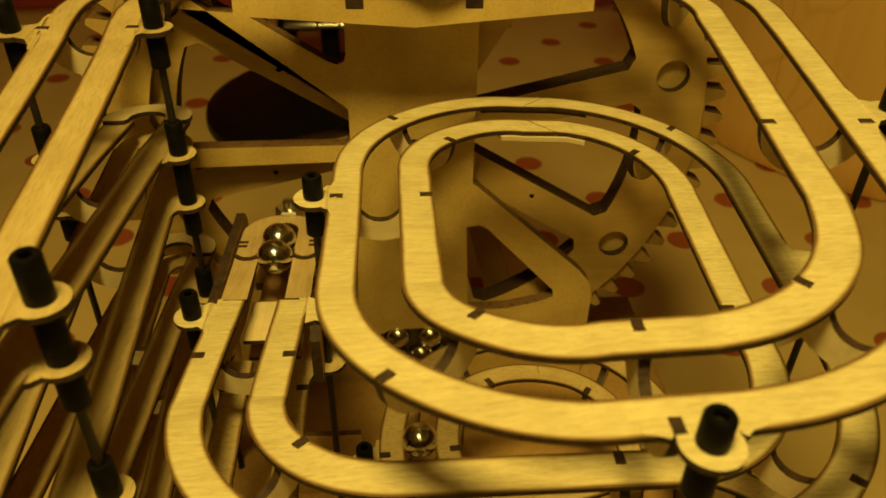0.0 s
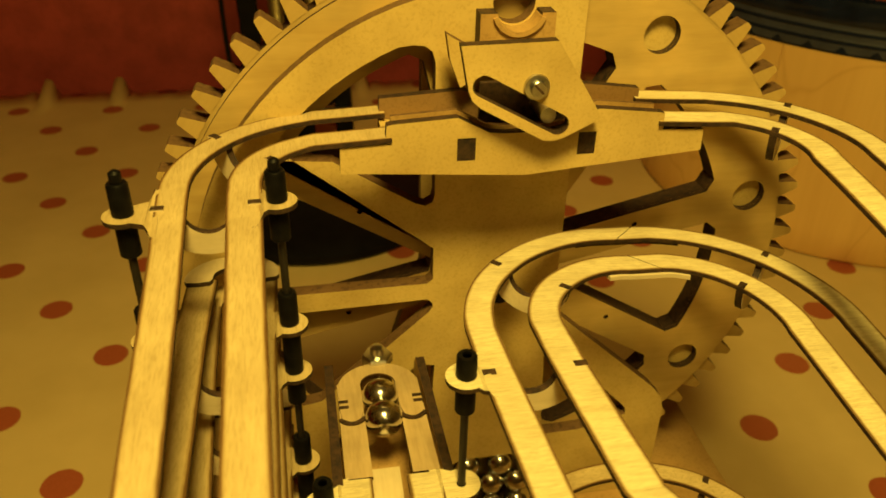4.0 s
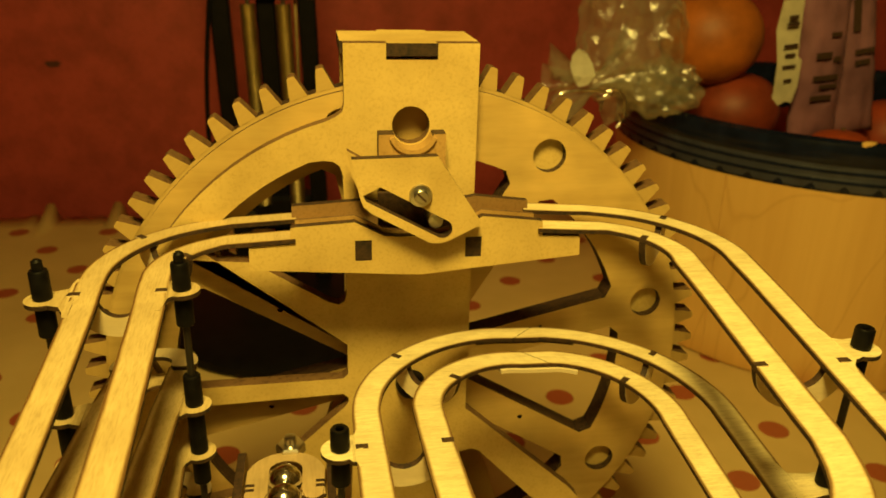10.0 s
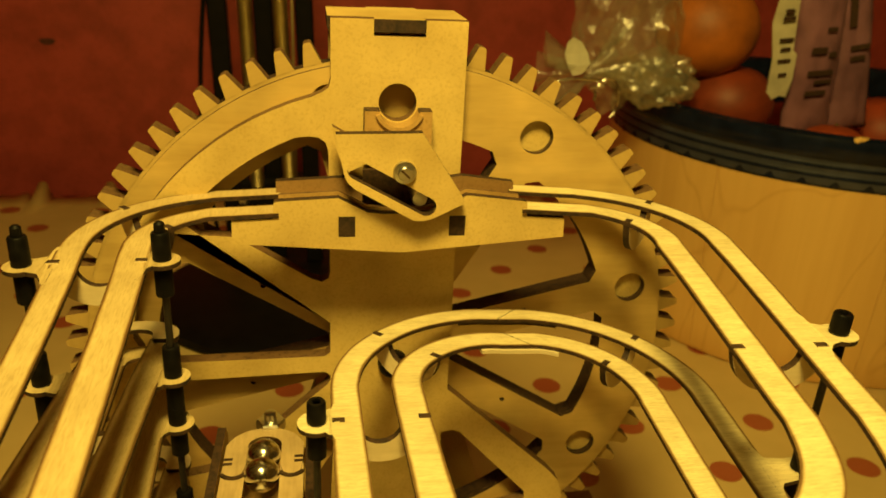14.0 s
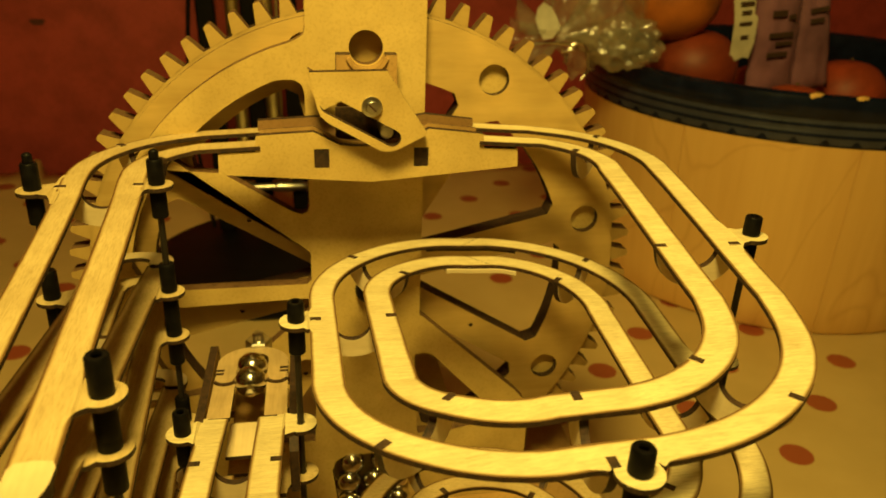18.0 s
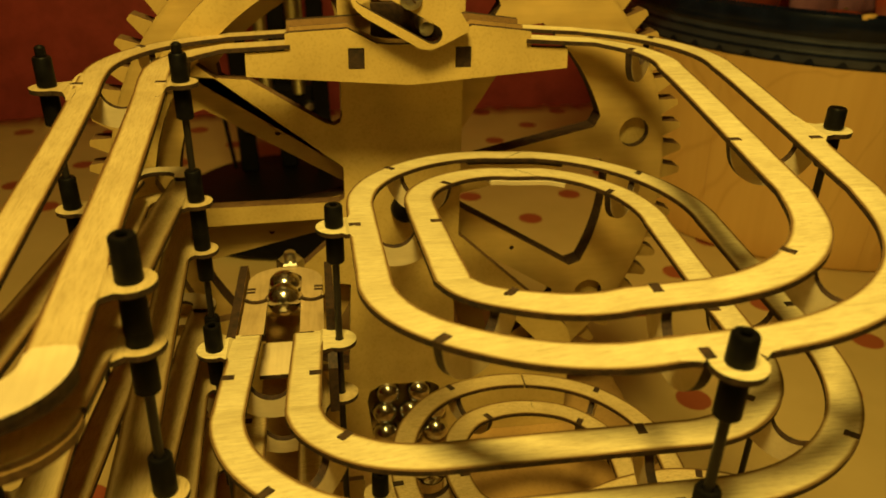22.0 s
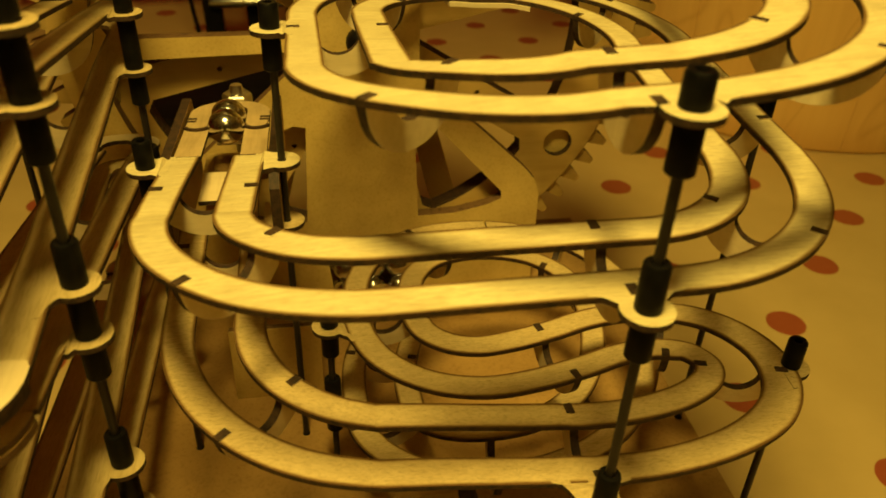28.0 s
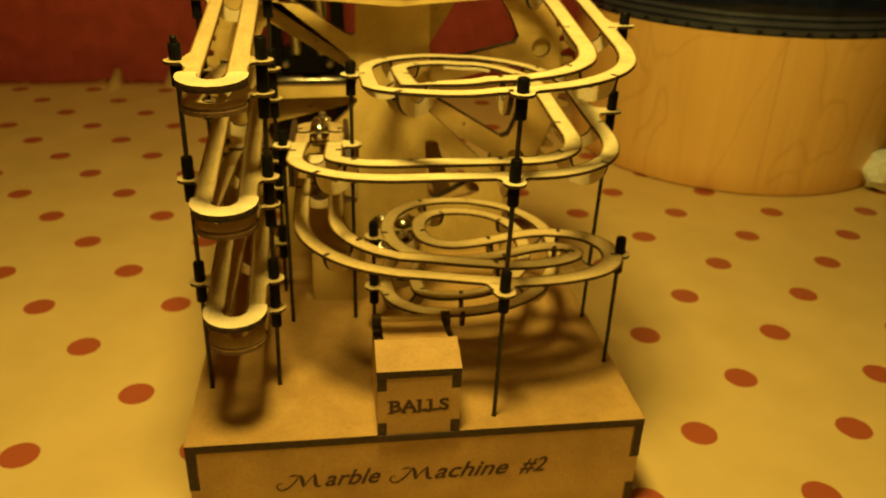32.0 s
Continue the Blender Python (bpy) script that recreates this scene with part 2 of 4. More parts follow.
def from_bm(name, bm, mats, smooth=False):
    me = bpy.data.meshes.new(name)
    bmesh.ops.recalc_face_normals(bm, faces=bm.faces)
    bm.to_mesh(me)
    bm.free()
    for m in mats:
        me.materials.append(m)
    if smooth:
        me.polygons.foreach_set("use_smooth", [True] * len(me.polygons))
    return me


def plate(name, loops, depth, mats, at=None):
    """A board cut to an outline (first loop) with holes (other loops), in its own u, v plane, depth along w.
    at(u, v, w) places it. Faces take the first material, cut edges the second. Millimetres."""
    at = at or P
    bm = bmesh.new()
    rings = []
    for loop in loops:
        vs = [bm.verts.new((u, v, 0)) for u, v in loop]
        for a, b in zip(vs, vs[1:] + vs[:1]):
            bm.edges.new((a, b))
        rings.append(len(vs))
    bmesh.ops.triangle_fill(bm, use_beauty=True, use_dissolve=False, edges=bm.edges[:])
    bm.verts.index_update()
    flat = [(v.co.x, v.co.y) for v in bm.verts]
    tris = [[v.index for v in f.verts] for f in bm.faces]
    bm.free()
    n = len(flat)
    verts = [at(u, v, 0) for u, v in flat] + [at(u, v, depth) for u, v in flat]
    faces = tris + [[i + n for i in reversed(t)] for t in tris]
    slots = [0] * len(faces)
    k = 0
    for size in rings:
        for i in range(size):
            a, b = k + i, k + (i + 1) % size
            faces.append([a, b, b + n, a + n])
            slots.append(1)
        k += size
    bm = bmesh.new()
    bv = [bm.verts.new(v) for v in verts]
    for f, s in zip(faces, slots):
        bm.faces.new([bv[i] for i in f]).material_index = s
    return from_bm(name, bm, mats)


def block(name, lo, hi, mats, bevel=0.4, edge_axis=None):
    """A bevelled board between two corners, in millimetres. edge_axis: faces across that axis are sheet face, the rest cut edge."""
    bm = bmesh.new()
    bmesh.ops.create_cube(bm, size=1.0)
    for v in bm.verts:
        v.co = P(*[(a + b) / 2 + c * (b - a) for a, b, c in zip(lo, hi, v.co)])
    if edge_axis is not None:
        for f in bm.faces:
            f.material_index = 0 if abs(f.normal[edge_axis]) > 0.9 else 1
    if bevel:
        bmesh.ops.bevel(bm, geom=bm.edges[:], offset=bevel * MM, segments=1, affect="EDGES")
    return from_bm(name, bm, mats)


def circle(cx, cy, r, n=32, a0=0.0, a1=360.0, close=True):
    count = n if close else n + 1
    return [(cx + r * math.cos(radians(a0 + (a1 - a0) * i / n)), cy + r * math.sin(radians(a0 + (a1 - a0) * i / n))) for i in range(count)]


def lathe(name, profile, mats, n=32, at=(0, 0, 0), axis="z", smooth=True, slots=None):
    """Profile of (radius, height) turned round an axis through at."""
    verts, faces, sl = [], [], []
    for r, h in profile:
        for i in range(n):
            a = 2 * math.pi * i / n
            c, s = r * math.cos(a), r * math.sin(a)
            d = {"z": (c, s, h), "y": (c, h, s), "x": (h, c, s)}[axis]
            verts.append(P(at[0] + d[0], at[1] + d[1], at[2] + d[2]))
    for j in range(len(profile) - 1):
        for i in range(n):
            faces.append([j * n + i, j * n + (i + 1) % n, (j + 1) * n + (i + 1) % n, (j + 1) * n + i])
            sl.append(slots[j] if slots else 0)
    me = mesh_of(name, verts, faces, mats, sl)
    bm = bmesh.new()
    bm.from_mesh(me)
    bmesh.ops.remove_doubles(bm, verts=bm.verts, dist=1e-7)
    bmesh.ops.recalc_face_normals(bm, faces=bm.faces)
    bm.to_mesh(me)
    bm.free()
    if smooth:
        me.polygons.foreach_set("use_smooth", [True] * len(me.polygons))
        me.set_sharp_from_angle(angle=radians(35))
    return me


def tube(name, pts, r, mats, n=10):
    """A round bar along world points."""
    pts = [Vector(p) for p in pts]
    verts, faces = [], []
    for i, p in enumerate(pts):
        d = (pts[min(i + 1, len(pts) - 1)] - pts[max(i - 1, 0)]).normalized()
        u = d.orthogonal().normalized() if abs(d.z) > 0.95 else d.cross(Vector((0, 0, 1))).normalized()
        w = d.cross(u)
        for k in range(n):
            a = 2 * math.pi * k / n
            verts.append(p + r * (math.cos(a) * u + math.sin(a) * w))
    for i in range(len(pts) - 1):
        for k in range(n):
            faces.append([i * n + k, i * n + (k + 1) % n, (i + 1) * n + (k + 1) % n, (i + 1) * n + k])
    faces += [list(range(n))[::-1], [len(verts) - n + k for k in range(n)]]
    me = mesh_of(name, verts, faces, mats, smooth=True)
    me.set_sharp_from_angle(angle=radians(40))
    return me


# ---- track tools ----
WIDE, GAP, THICK = 9.0, 10.5, 1.5


def rounded(corners, step=2.0):
    """Points along a line through corners (x, y, radius), each corner rounded off; about step apart."""
    out = [Vector(corners[0][:2])]
    for (ax, ay, *_), (bx, by, r), (cx, cy, *_) in zip(corners, corners[1:], corners[2:]):
        a, b, c = Vector((ax, ay)), Vector((bx, by)), Vector((cx, cy))
        u, w = (a - b).normalized(), (c - b).normalized()
        half = u.angle(w) / 2
        cut = r / math.tan(half)
        mid = b + (u + w).normalized() * (r / math.sin(half))
        p0, p1 = b + u * cut - mid, b + w * cut - mid
        turn = math.pi - 2 * half
        sign = 1 if p0.x * p1.y - p0.y * p1.x > 0 else -1
        n = max(4, int(r * turn / step))
        for i in range(n + 1):
            t = sign * turn * i / n
            out.append(mid + Vector((p0.x * math.cos(t) - p0.y * math.sin(t), p0.x * math.sin(t) + p0.y * math.cos(t))))
    out.append(Vector(corners[-1][:2]))
    fine = [out[0]]
    for p in out[1:]:
        n = max(1, int((p - fine[-1]).length / 6.0))
        a = fine[-1]
        fine += [a.lerp(p, (k + 1) / n) for k in range(n)]
    return fine


def smooth_line(keys, step=2.0):
    """A Catmull-Rom line through keys (x, y)."""
    k = [Vector(p) for p in keys]
    k = [2 * k[0] - k[1], *k, 2 * k[-1] - k[-2]]
    out = []
    for a, b, c, d in zip(k, k[1:], k[2:], k[3:]):
        n = max(3, int((c - b).length / step))
        for i in range(n):
            t = i / n
            out.append(0.5 * (2 * b + (c - a) * t + (2 * a - 5 * b + 4 * c - d) * t * t + (3 * b - a - 3 * c + d) * t ** 3))
    return out + [k[-2]]


class Line:
    """A track's centre line with its heights; stations are (share of the length, height) or found from a place."""

    def __init__(self, pts, heights):
        keep = [pts[0]]
        for p in pts[1:]:
            if (p - keep[-1]).length > 0.3:
                keep.append(p)
        self.p = keep
        self.s = [0.0]
        for a, b in zip(keep, keep[1:]):
            self.s.append(self.s[-1] + (b - a).length)
        known = sorted((self.near(x, y, lo, hi), z) for x, y, z, lo, hi in heights)
        self.z = [float(np.interp(s, [k[0] for k in known], [k[1] for k in known])) for s in self.s]
        for _ in range(12):
            self.z = [self.z[0]] + [(a + 2 * b + c) / 4 for a, b, c in zip(self.z, self.z[1:], self.z[2:])] + [self.z[-1]]

    def near(self, x, y, lo=0.0, hi=1.0):
        top = self.s[-1]
        return min((abs((p - Vector((x, y))).length), s) for p, s in zip(self.p, self.s) if lo * top <= s <= hi * top)[1]

    def at(self, s):
        i = min(max(int(np.searchsorted(self.s, s)) - 1, 0), len(self.p) - 2)
        f = (s - self.s[i]) / (self.s[i + 1] - self.s[i])
        p = self.p[i].lerp(self.p[i + 1], f)
        a, b = self.p[max(i - 1, 0)], self.p[min(i + 2, len(self.p) - 1)]
        d = (b - a).normalized()
        return p, d, self.z[i] + f * (self.z[i + 1] - self.z[i])

    def rail(self, name, parent, inner, outer, s0=0.0, s1=None, mats=None, label="", drop=0.0, swell=None, slant=(0.0, 0.0)):
        """One flat strip between two offsets to the right of the way (minus: left). slant: how far the outer corner of each end runs on."""
        s1 = self.s[-1] if s1 is None else s1
        stations = [s0] + [s for s in self.s if s0 + 0.4 < s < s1 - 0.4] + [s1]
        verts, faces, slots = [], [], []
        for s in stations:
            more = swell(s) if swell else 0.0
            reach = slant[0] * max(0.0, 1 - (s - s0) / 16) + slant[1] * max(0.0, 1 - (s1 - s) / 16)
            for off, dz, on in ((inner, 0, -1), (outer + more, 0, 1), (outer + more, -THICK, 1), (inner, -THICK, -1)):
                p, d, z = self.at(s + on * reach)
                verts.append(P(p.x + d.y * off, p.y - d.x * off, z + dz - drop))
        for i in range(len(stations) - 1):
            for k in range(4):
                faces.append([4 * i + k, 4 * i + (k + 1) % 4, 4 * i + 4 + (k + 1) % 4, 4 * i + 4 + k])
                slots.append(0 if k in (0, 2) else 1)
        faces += [[3, 2, 1, 0], [len(verts) - 4 + k for k in range(4)]]
        slots += [1, 1]
        me = mesh_of(name, verts, faces, mats or [STRIP, BURNT], slots)
        across = me.uv_layers.new(name="across")
        for loop in me.loops:
            i = loop.vertex_index
            across.data[loop.index].uv = (0.0 if i % 4 in (0, 3) else 1.0, stations[i // 4] * MM)
        bm = bmesh.new()
        bm.from_mesh(me)
        bmesh.ops.recalc_face_normals(bm, faces=bm.faces)
        bm.to_mesh(me)
        bm.free()
        return add(name, me, parent, label)

    def saddle(self, parent, s, more=(0.0, 0.0), deep=13.5, wide=2.5, proud=0.25):
        """The half-ring under both strips that ties them, its horns let into notches in their far edges."""
        p, d, z = self.at(s)
        n = Vector((d.y, -d.x))
        left, right = WIDE + GAP / 2 + more[0] - 0.1, WIDE + GAP / 2 + more[1] - 0.1
        mid, half = (right - left) / 2, (right + left) / 2
        top = -THICK - 0.05
        horn = 3.8
        outer = [(-left, proud), (-left, top)] + [(mid - half * 0.98 * math.cos(a), top - deep * math.sin(a)) for a in [math.pi * i / 18 for i in range(1, 18)]] + [(right, top), (right, proud), (right - horn, proud), (right - horn, top)]
        inr = GAP / 2 + 1.4
        inner = [(inr, top)] + [(inr * math.cos(a), top - inr * 1.02 * math.sin(a)) for a in [math.pi * i / 14 for i in range(1, 14)]] + [(-inr, top)]
        loop = outer + inner + [(-left + horn, top), (-left + horn, proud)]

        def at(u, v, w):
            return P(p.x + n.x * u + d.x * (w - wide / 2), p.y + n.y * u + d.y * (w - wide / 2), z + v)

        return add("tie_bracket", plate("tie_bracket", [loop], wide, [PLY, BURNT], at), parent)

    def tab(self, parent, rod, s, side, half=WIDE + GAP / 2, r=5.8, m=None):
        """The lobe on a strip's edge through which a rod passes. side: +1 right of the way, -1 left."""
        p, d, z = self.at(s)
        n = Vector((d.y, -d.x)) * side
        c = Vector(rod)
        e = p + n * half
        reach = max((c - e).dot(n), 0.5)
        u0 = (c - p).dot(d)
        loop = [(u0 - 11, -1.8), (u0 + 11, -1.8), (u0 + 10.6, -0.25), (u0 + 8.0, 0.35), (u0 + 6.6, 1.4)]
        loop += [(u0 + r * math.cos(a), reach + r * math.sin(a)) for a in [radians(-25 + 230 * i / 18) for i in range(19)]]
        loop += [(u0 - 6.6, 1.4), (u0 - 8.0, 0.35), (u0 - 10.6, -0.25)]
        hole = [(u0 + 1.5 * math.cos(a), reach + 1.5 * math.sin(a)) for a in [2 * math.pi * i / 10 for i in range(10)]]

        def at(u, v, w):
            q = p + d * u + n * (half + v)
            rise = self.at(s + u)[2] - z if v < 1.0 else self.at(s + u0)[2] - z
            return P(q.x, q.y, z + rise - THICK + w + 0.04)

        return add("rod_tab", plate("rod_tab", [loop, hole], THICK, [m or STRIP_PLAIN, BURNT], at), parent), z

# ---- the room: table with its oilcloth, red wall, closed round about ----
def slab(name, lo, hi, mats, label):
    lo, hi = [v * 1000 for v in lo], [v * 1000 for v in hi]
    me = block(name, (lo[0], lo[1], lo[2] - TOP), (hi[0], hi[1], hi[2] - TOP), mats, 0)
    return tagged(new(name, me), label, name.split("_")[0], kind="structure")


slab("floor", (-2.2, -2.4, -0.80), (2.2, 1.25, -0.75), [FLOOR], "dark wooden floor under the table")
slab("ceiling", (-2.2, -2.4, 1.75), (2.2, 1.25, 1.80), [CREAM], "plain cream ceiling of the room")
slab("wall_back", (-2.2, 1.06, -0.75), (2.2, 1.14, 1.75), [RED], "plain dark red painted wall behind the table")
slab("wall_front", (-2.2, -2.4, -0.75), (2.2, -2.3, 1.75), [CREAM], "plain cream wall closing the room")
slab("wall_left", (-2.2, -2.3, -0.75), (-2.1, 1.06, 1.75), [RED], "plain red wall closing the room")
slab("wall_right", (2.1, -2.3, -0.75), (2.2, 1.06, 1.75), [CREAM], "plain cream wall closing the room")


def make_table():
    t = thing("dining_table", "dining table covered with cream oilcloth with red spots", "table")
    add("table_top", block("table_top", (-900, -900, -90), (900, 960, -64), [FLOOR], 2), t)
    for x in (-840, 840):
        for y in (-840, 860):
            add("leg", block("leg", (x - 35, y - 35, -810), (x + 35, y + 35, -90.2), [FLOOR], 3), t)
    # the cloth: one sheet, with a hem that ruffles up a little along the far edge
    nx, ny = 420, 48
    xs = [-0.93 + 1.86 * i / nx for i in range(nx + 1)]
    ys = [-0.93 + 1.92 * (j / ny) for j in range(ny + 1)]
    verts, faces = [], []
    for y in ys:
        for x in xs:
            z = 0.0
            edge = max(0.0, (y - 0.95) / 0.04)
            ruffle = max(0.0, noise.noise(Vector((x * 26, 0.3, 7.1)))) ** 2
            tuft = sum(math.exp(-(((x - c) / 0.0085) ** 6)) for c in (-0.385, -0.30, 0.006))
            z += edge * (0.02 * ruffle + 0.02 * tuft + 0.004 * noise.noise(Vector((x * 60, 2.0, 0.0))))
            z += 0.0012 * noise.noise(Vector((x * 5, y * 5, 1.0))) * (1 if abs(x) > 0.16 or y < -0.02 or y > 0.3 else 0)
            verts.append((x, y, z - 0.0008))
    w = nx + 1
    for j in range(ny):
        for i in range(nx):
            faces.append([j * w + i, j * w + i + 1, (j + 1) * w + i + 1, (j + 1) * w + i])
    me = mesh_of("tablecloth", verts, faces, [CLOTH], smooth=True)
    cloth = new("tablecloth", me)
    tagged(cloth, "cream oilcloth with red spots spread over the table", "tablecloth")
    mod = cloth.modifiers.new("thick", "SOLIDIFY")
    mod.thickness, mod.offset = 0.0011, -1


make_table()

# ---- the marble machine: base box ----
def label_text(name, body, size, place, parent, shear=0.0, span=0.0, bold=0.0):
    """Words cut into a front; span is their width."""
    c = bpy.data.curves.new(name, "FONT")
    c.body, c.size, c.align_x, c.align_y = body, size * MM, "CENTER", "CENTER"
    c.shear, c.extrude, c.offset = shear, 0.00012, bold * MM
    c.space_character = 1.02
    c.materials.append(INK)
    ob = new(name, c)
    bpy.context.view_layer.update()
    wide = span * MM / ob.dimensions.x
    ob.parent = parent
    ob.matrix_local = Matrix.Translation(P(*place)) @ pose(0, 0, 0, 90, 0, 0) @ Matrix.Diagonal((wide, 1, 1, 1))
    return ob


DEPTH = 275.0


def engraved_stroke(parent, keys, thick):
    """One pen stroke cut into the front of the base, thin at its ends."""
    pts = smooth_line(keys, 0.8)
    left, right = [], []
    for i, p in enumerate(pts):
        d = (pts[min(i + 1, len(pts) - 1)] - pts[max(i - 1, 0)]).normalized()
        half = 0.16 + (thick - 0.16) * max(0.0, math.sin(math.pi * i / (len(pts) - 1))) ** 0.7
        left.append((p.x - d.y * half, p.y + d.x * half))
        right.append((p.x + d.y * half, p.y - d.x * half))
    verts = [P(u, y, v) for u, v in left + right for y in (0.12, 0.35)]
    n = len(left)
    faces = []
    for i in range(n - 1):
        a, b, c, e = 2 * i, 2 * i + 2, 2 * (n + i) + 2, 2 * (n + i)
        faces += [[a, b, c, e], [a + 1, e + 1, c + 1, b + 1], [a, a + 1, b + 1, b], [e, c, c + 1, e + 1]]
    add("engraved_stroke", mesh_of("engraved_stroke", verts, faces, [INK]), parent)


def make_base():
    t = thing("machine_base", "fibre board box base with burnt finger joints", "base")
    holes = [circle(x, y, 1.6, 10) for x, y, *_ in RODS]
    add("top_panel", plate("top_panel", [[(-125, 0), (125, 0), (125, DEPTH), (-125, DEPTH)]] + holes, -5.0, [OLD, BURNT]), t)

    def side(x0):
        return lambda u, v, w: P(x0 + w, u, v)

    low = -TOP + 0.4
    # the front board shows the ends of the side boards at its corners
    front = [(-119.5, low), (119.5, low), (119.5, -46), (124.6, -46), (124.6, -27), (119.5, -27), (119.5, -5.1), (-119.5, -5.1), (-119.5, -30), (-124.6, -30), (-124.6, -50), (-119.5, -50)]
    add("front_panel", plate("front_panel", [front], 5.0, [OLD, BURNT], lambda u, v, w: P(u, w + 0.3, v)), t)
    for x0 in (-125, 120.2):
        lo, hi = (-30, -50) if x0 < 0 else (-27, -46)
        add("side_panel", plate("side_panel", [[(0.2, -5.1), (DEPTH, -5.1), (DEPTH, low), (0.2, low), (0.2, hi - 0.2), (5.5, hi - 0.2), (5.5, lo + 0.2), (0.2, lo + 0.2)]], 4.8, [OLD, BURNT], side(x0)), t)
    add("back_panel", block("back_panel", (-119.9, DEPTH - 5, low), (119.9, DEPTH - 0.2, -5.1), [OLD, BURNT], 0, 1), t)
    for words, x, span in (("arble", -39.2, 30.5), ("achine", 27.0, 42.0), ("#2", 62.4, 16.0)):
        name = label_text("engraved_title", words, 15.0, (x, 0.22, -28.4), t, 0.4, span, 0.2)
        tagged(name, "engraved words in slanting letters")
    # both capitals: a curling lead-in and four slanted pen strokes, thick on the way down
    for x in (-70.5, -9.0):
        for keys, half in (([(-5.6, 4.2), (-8.0, 3.4), (-8.8, 1.2), (-6.8, -0.8), (-3.4, 0.2), (0.4, 3.8), (4.2, 9.2)], 0.42),
                           ([(4.2, 9.2), (5.0, 5.0), (5.2, 0.4)], 0.85), ([(5.2, 0.4), (8.4, 5.2), (12.2, 9.4)], 0.3),
                           ([(12.2, 9.4), (11.8, 5.0), (12.4, 0.9), (15.0, 0.8)], 0.85), ([(3.0, 8.6), (0.2, 9.2), (-2.4, 8.0)], 0.4)):
            engraved_stroke(t, [(x + u, v - 33.2) for u, v in keys], 1.35 * half)


RODS = [(-78.3, 51.2, 204), (-116.8, 51.5, 200), (-79.5, 162.3, 212), (-120.5, 160.2, 212), (-73, 121, 133), (-32, 123, 173),
        (40.9, 11.2, 193), (121.2, 111, 203.5), (-20.5, 103, 80), (119.5, 57.2, 87)]
make_base()


def make_ball_box():
    t = thing("ball_box", "small fibre board box lettered BALLS with burnt joints", "box")
    x0, x1 = -24.6, 19.4
    add("front_panel", plate("front_panel", [[(x0 + 5, 0.3), (x1 - 5, 0.3), (x1 - 5, 8.5), (x1, 8.5), (x1, 29), (x1 - 5, 29), (x1 - 5, 37), (x0 + 5, 37), (x0 + 5, 29), (x0, 29), (x0, 8.5), (x0 + 5, 8.5)]], 5, [OLD, BURNT], lambda u, v, w: P(u, w - 0.6, v)), t)
    for xa in (x0, x1 - 4.8):
        add("side_panel", plate("side_panel", [[(4.6, 0.3), (50, 0.3), (50, 38), (24, 43), (20, 42.8), (4.6, 38.4), (-0.6, 37), (-0.6, 29.1), (4.6, 29.1), (4.6, 8.4), (-0.6, 8.4), (-0.6, 0.3)]], 4.8, [OLD, BURNT], lambda u, v, w, xa=xa: P(xa + w, u, v)), t)
        add("joint_end", block("joint_end", (xa - 0.2, 44, 36), (xa + 5.0, 48.6, 46.5), [BURNT], 0.2), t, "burnt joint standing proud of the ramp")
    add("back_stop", block("back_stop", (x0 + 5.1, 45, 36), (x1 - 5.1, 48.4, 45.2), [MDF], 0.2), t)
    add("lid", plate("lid", [[(x0 - 0.2, -1.0), (x1 + 0.2, -1.0), (x1 + 0.2, 20), (x0 - 0.2, 20)]], 4.4, [OLD, BURNT], lambda u, v, w: P(u, v, 37.4 + w + v * 0.29)), t)
    add("ramp", plate("ramp", [[(20.3, 43.4), (50, 37.6), (50, 41.6), (20.3, 47.6)]], x1 - x0 - 9.8, [BURNT, OLD], lambda u, v, w: P(x0 + 4.9 + w, u, v)), t)
    add("bottom_edge", block("bottom_edge", (x0 + 0.2, -1.4, -3.6), (x1 - 0.2, 0.1, 0.25), [BURNT], 0.1), t, "burnt edge under the front")
    tx = label_text("engraved_word", "BALLS", 10.6, (-2.6, -0.66, 18.5), t, 0.0, 31.5, 0.3)
    tagged(tx, "engraved word BALLS")
    for x, half, z in ((-17.6, 1.7, 22.2), (-17.6, 1.7, 14.7), (-10.6, 1.5, 14.7), (-5.0, 1.5, 14.7), (-2.6, 1.6, 22.2), (-2.9, 1.4, 14.7), (2.7, 1.6, 22.2), (2.4, 1.4, 14.7)):
        add("engraved_serif", block("engraved_serif", (x - half, -0.72, z - 0.45), (x + half, -0.4, z + 0.45), [INK], 0), t)


make_ball_box()


# ---- tower: front frame, back frame and box head ----
HUB_Z = 132.0


def arc(r, a0, a1, n):
    return [(r * math.cos(radians(a0 + (a1 - a0) * i / n)), HUB_Z + r * math.sin(radians(a0 + (a1 - a0) * i / n))) for i in range(n + 1)]


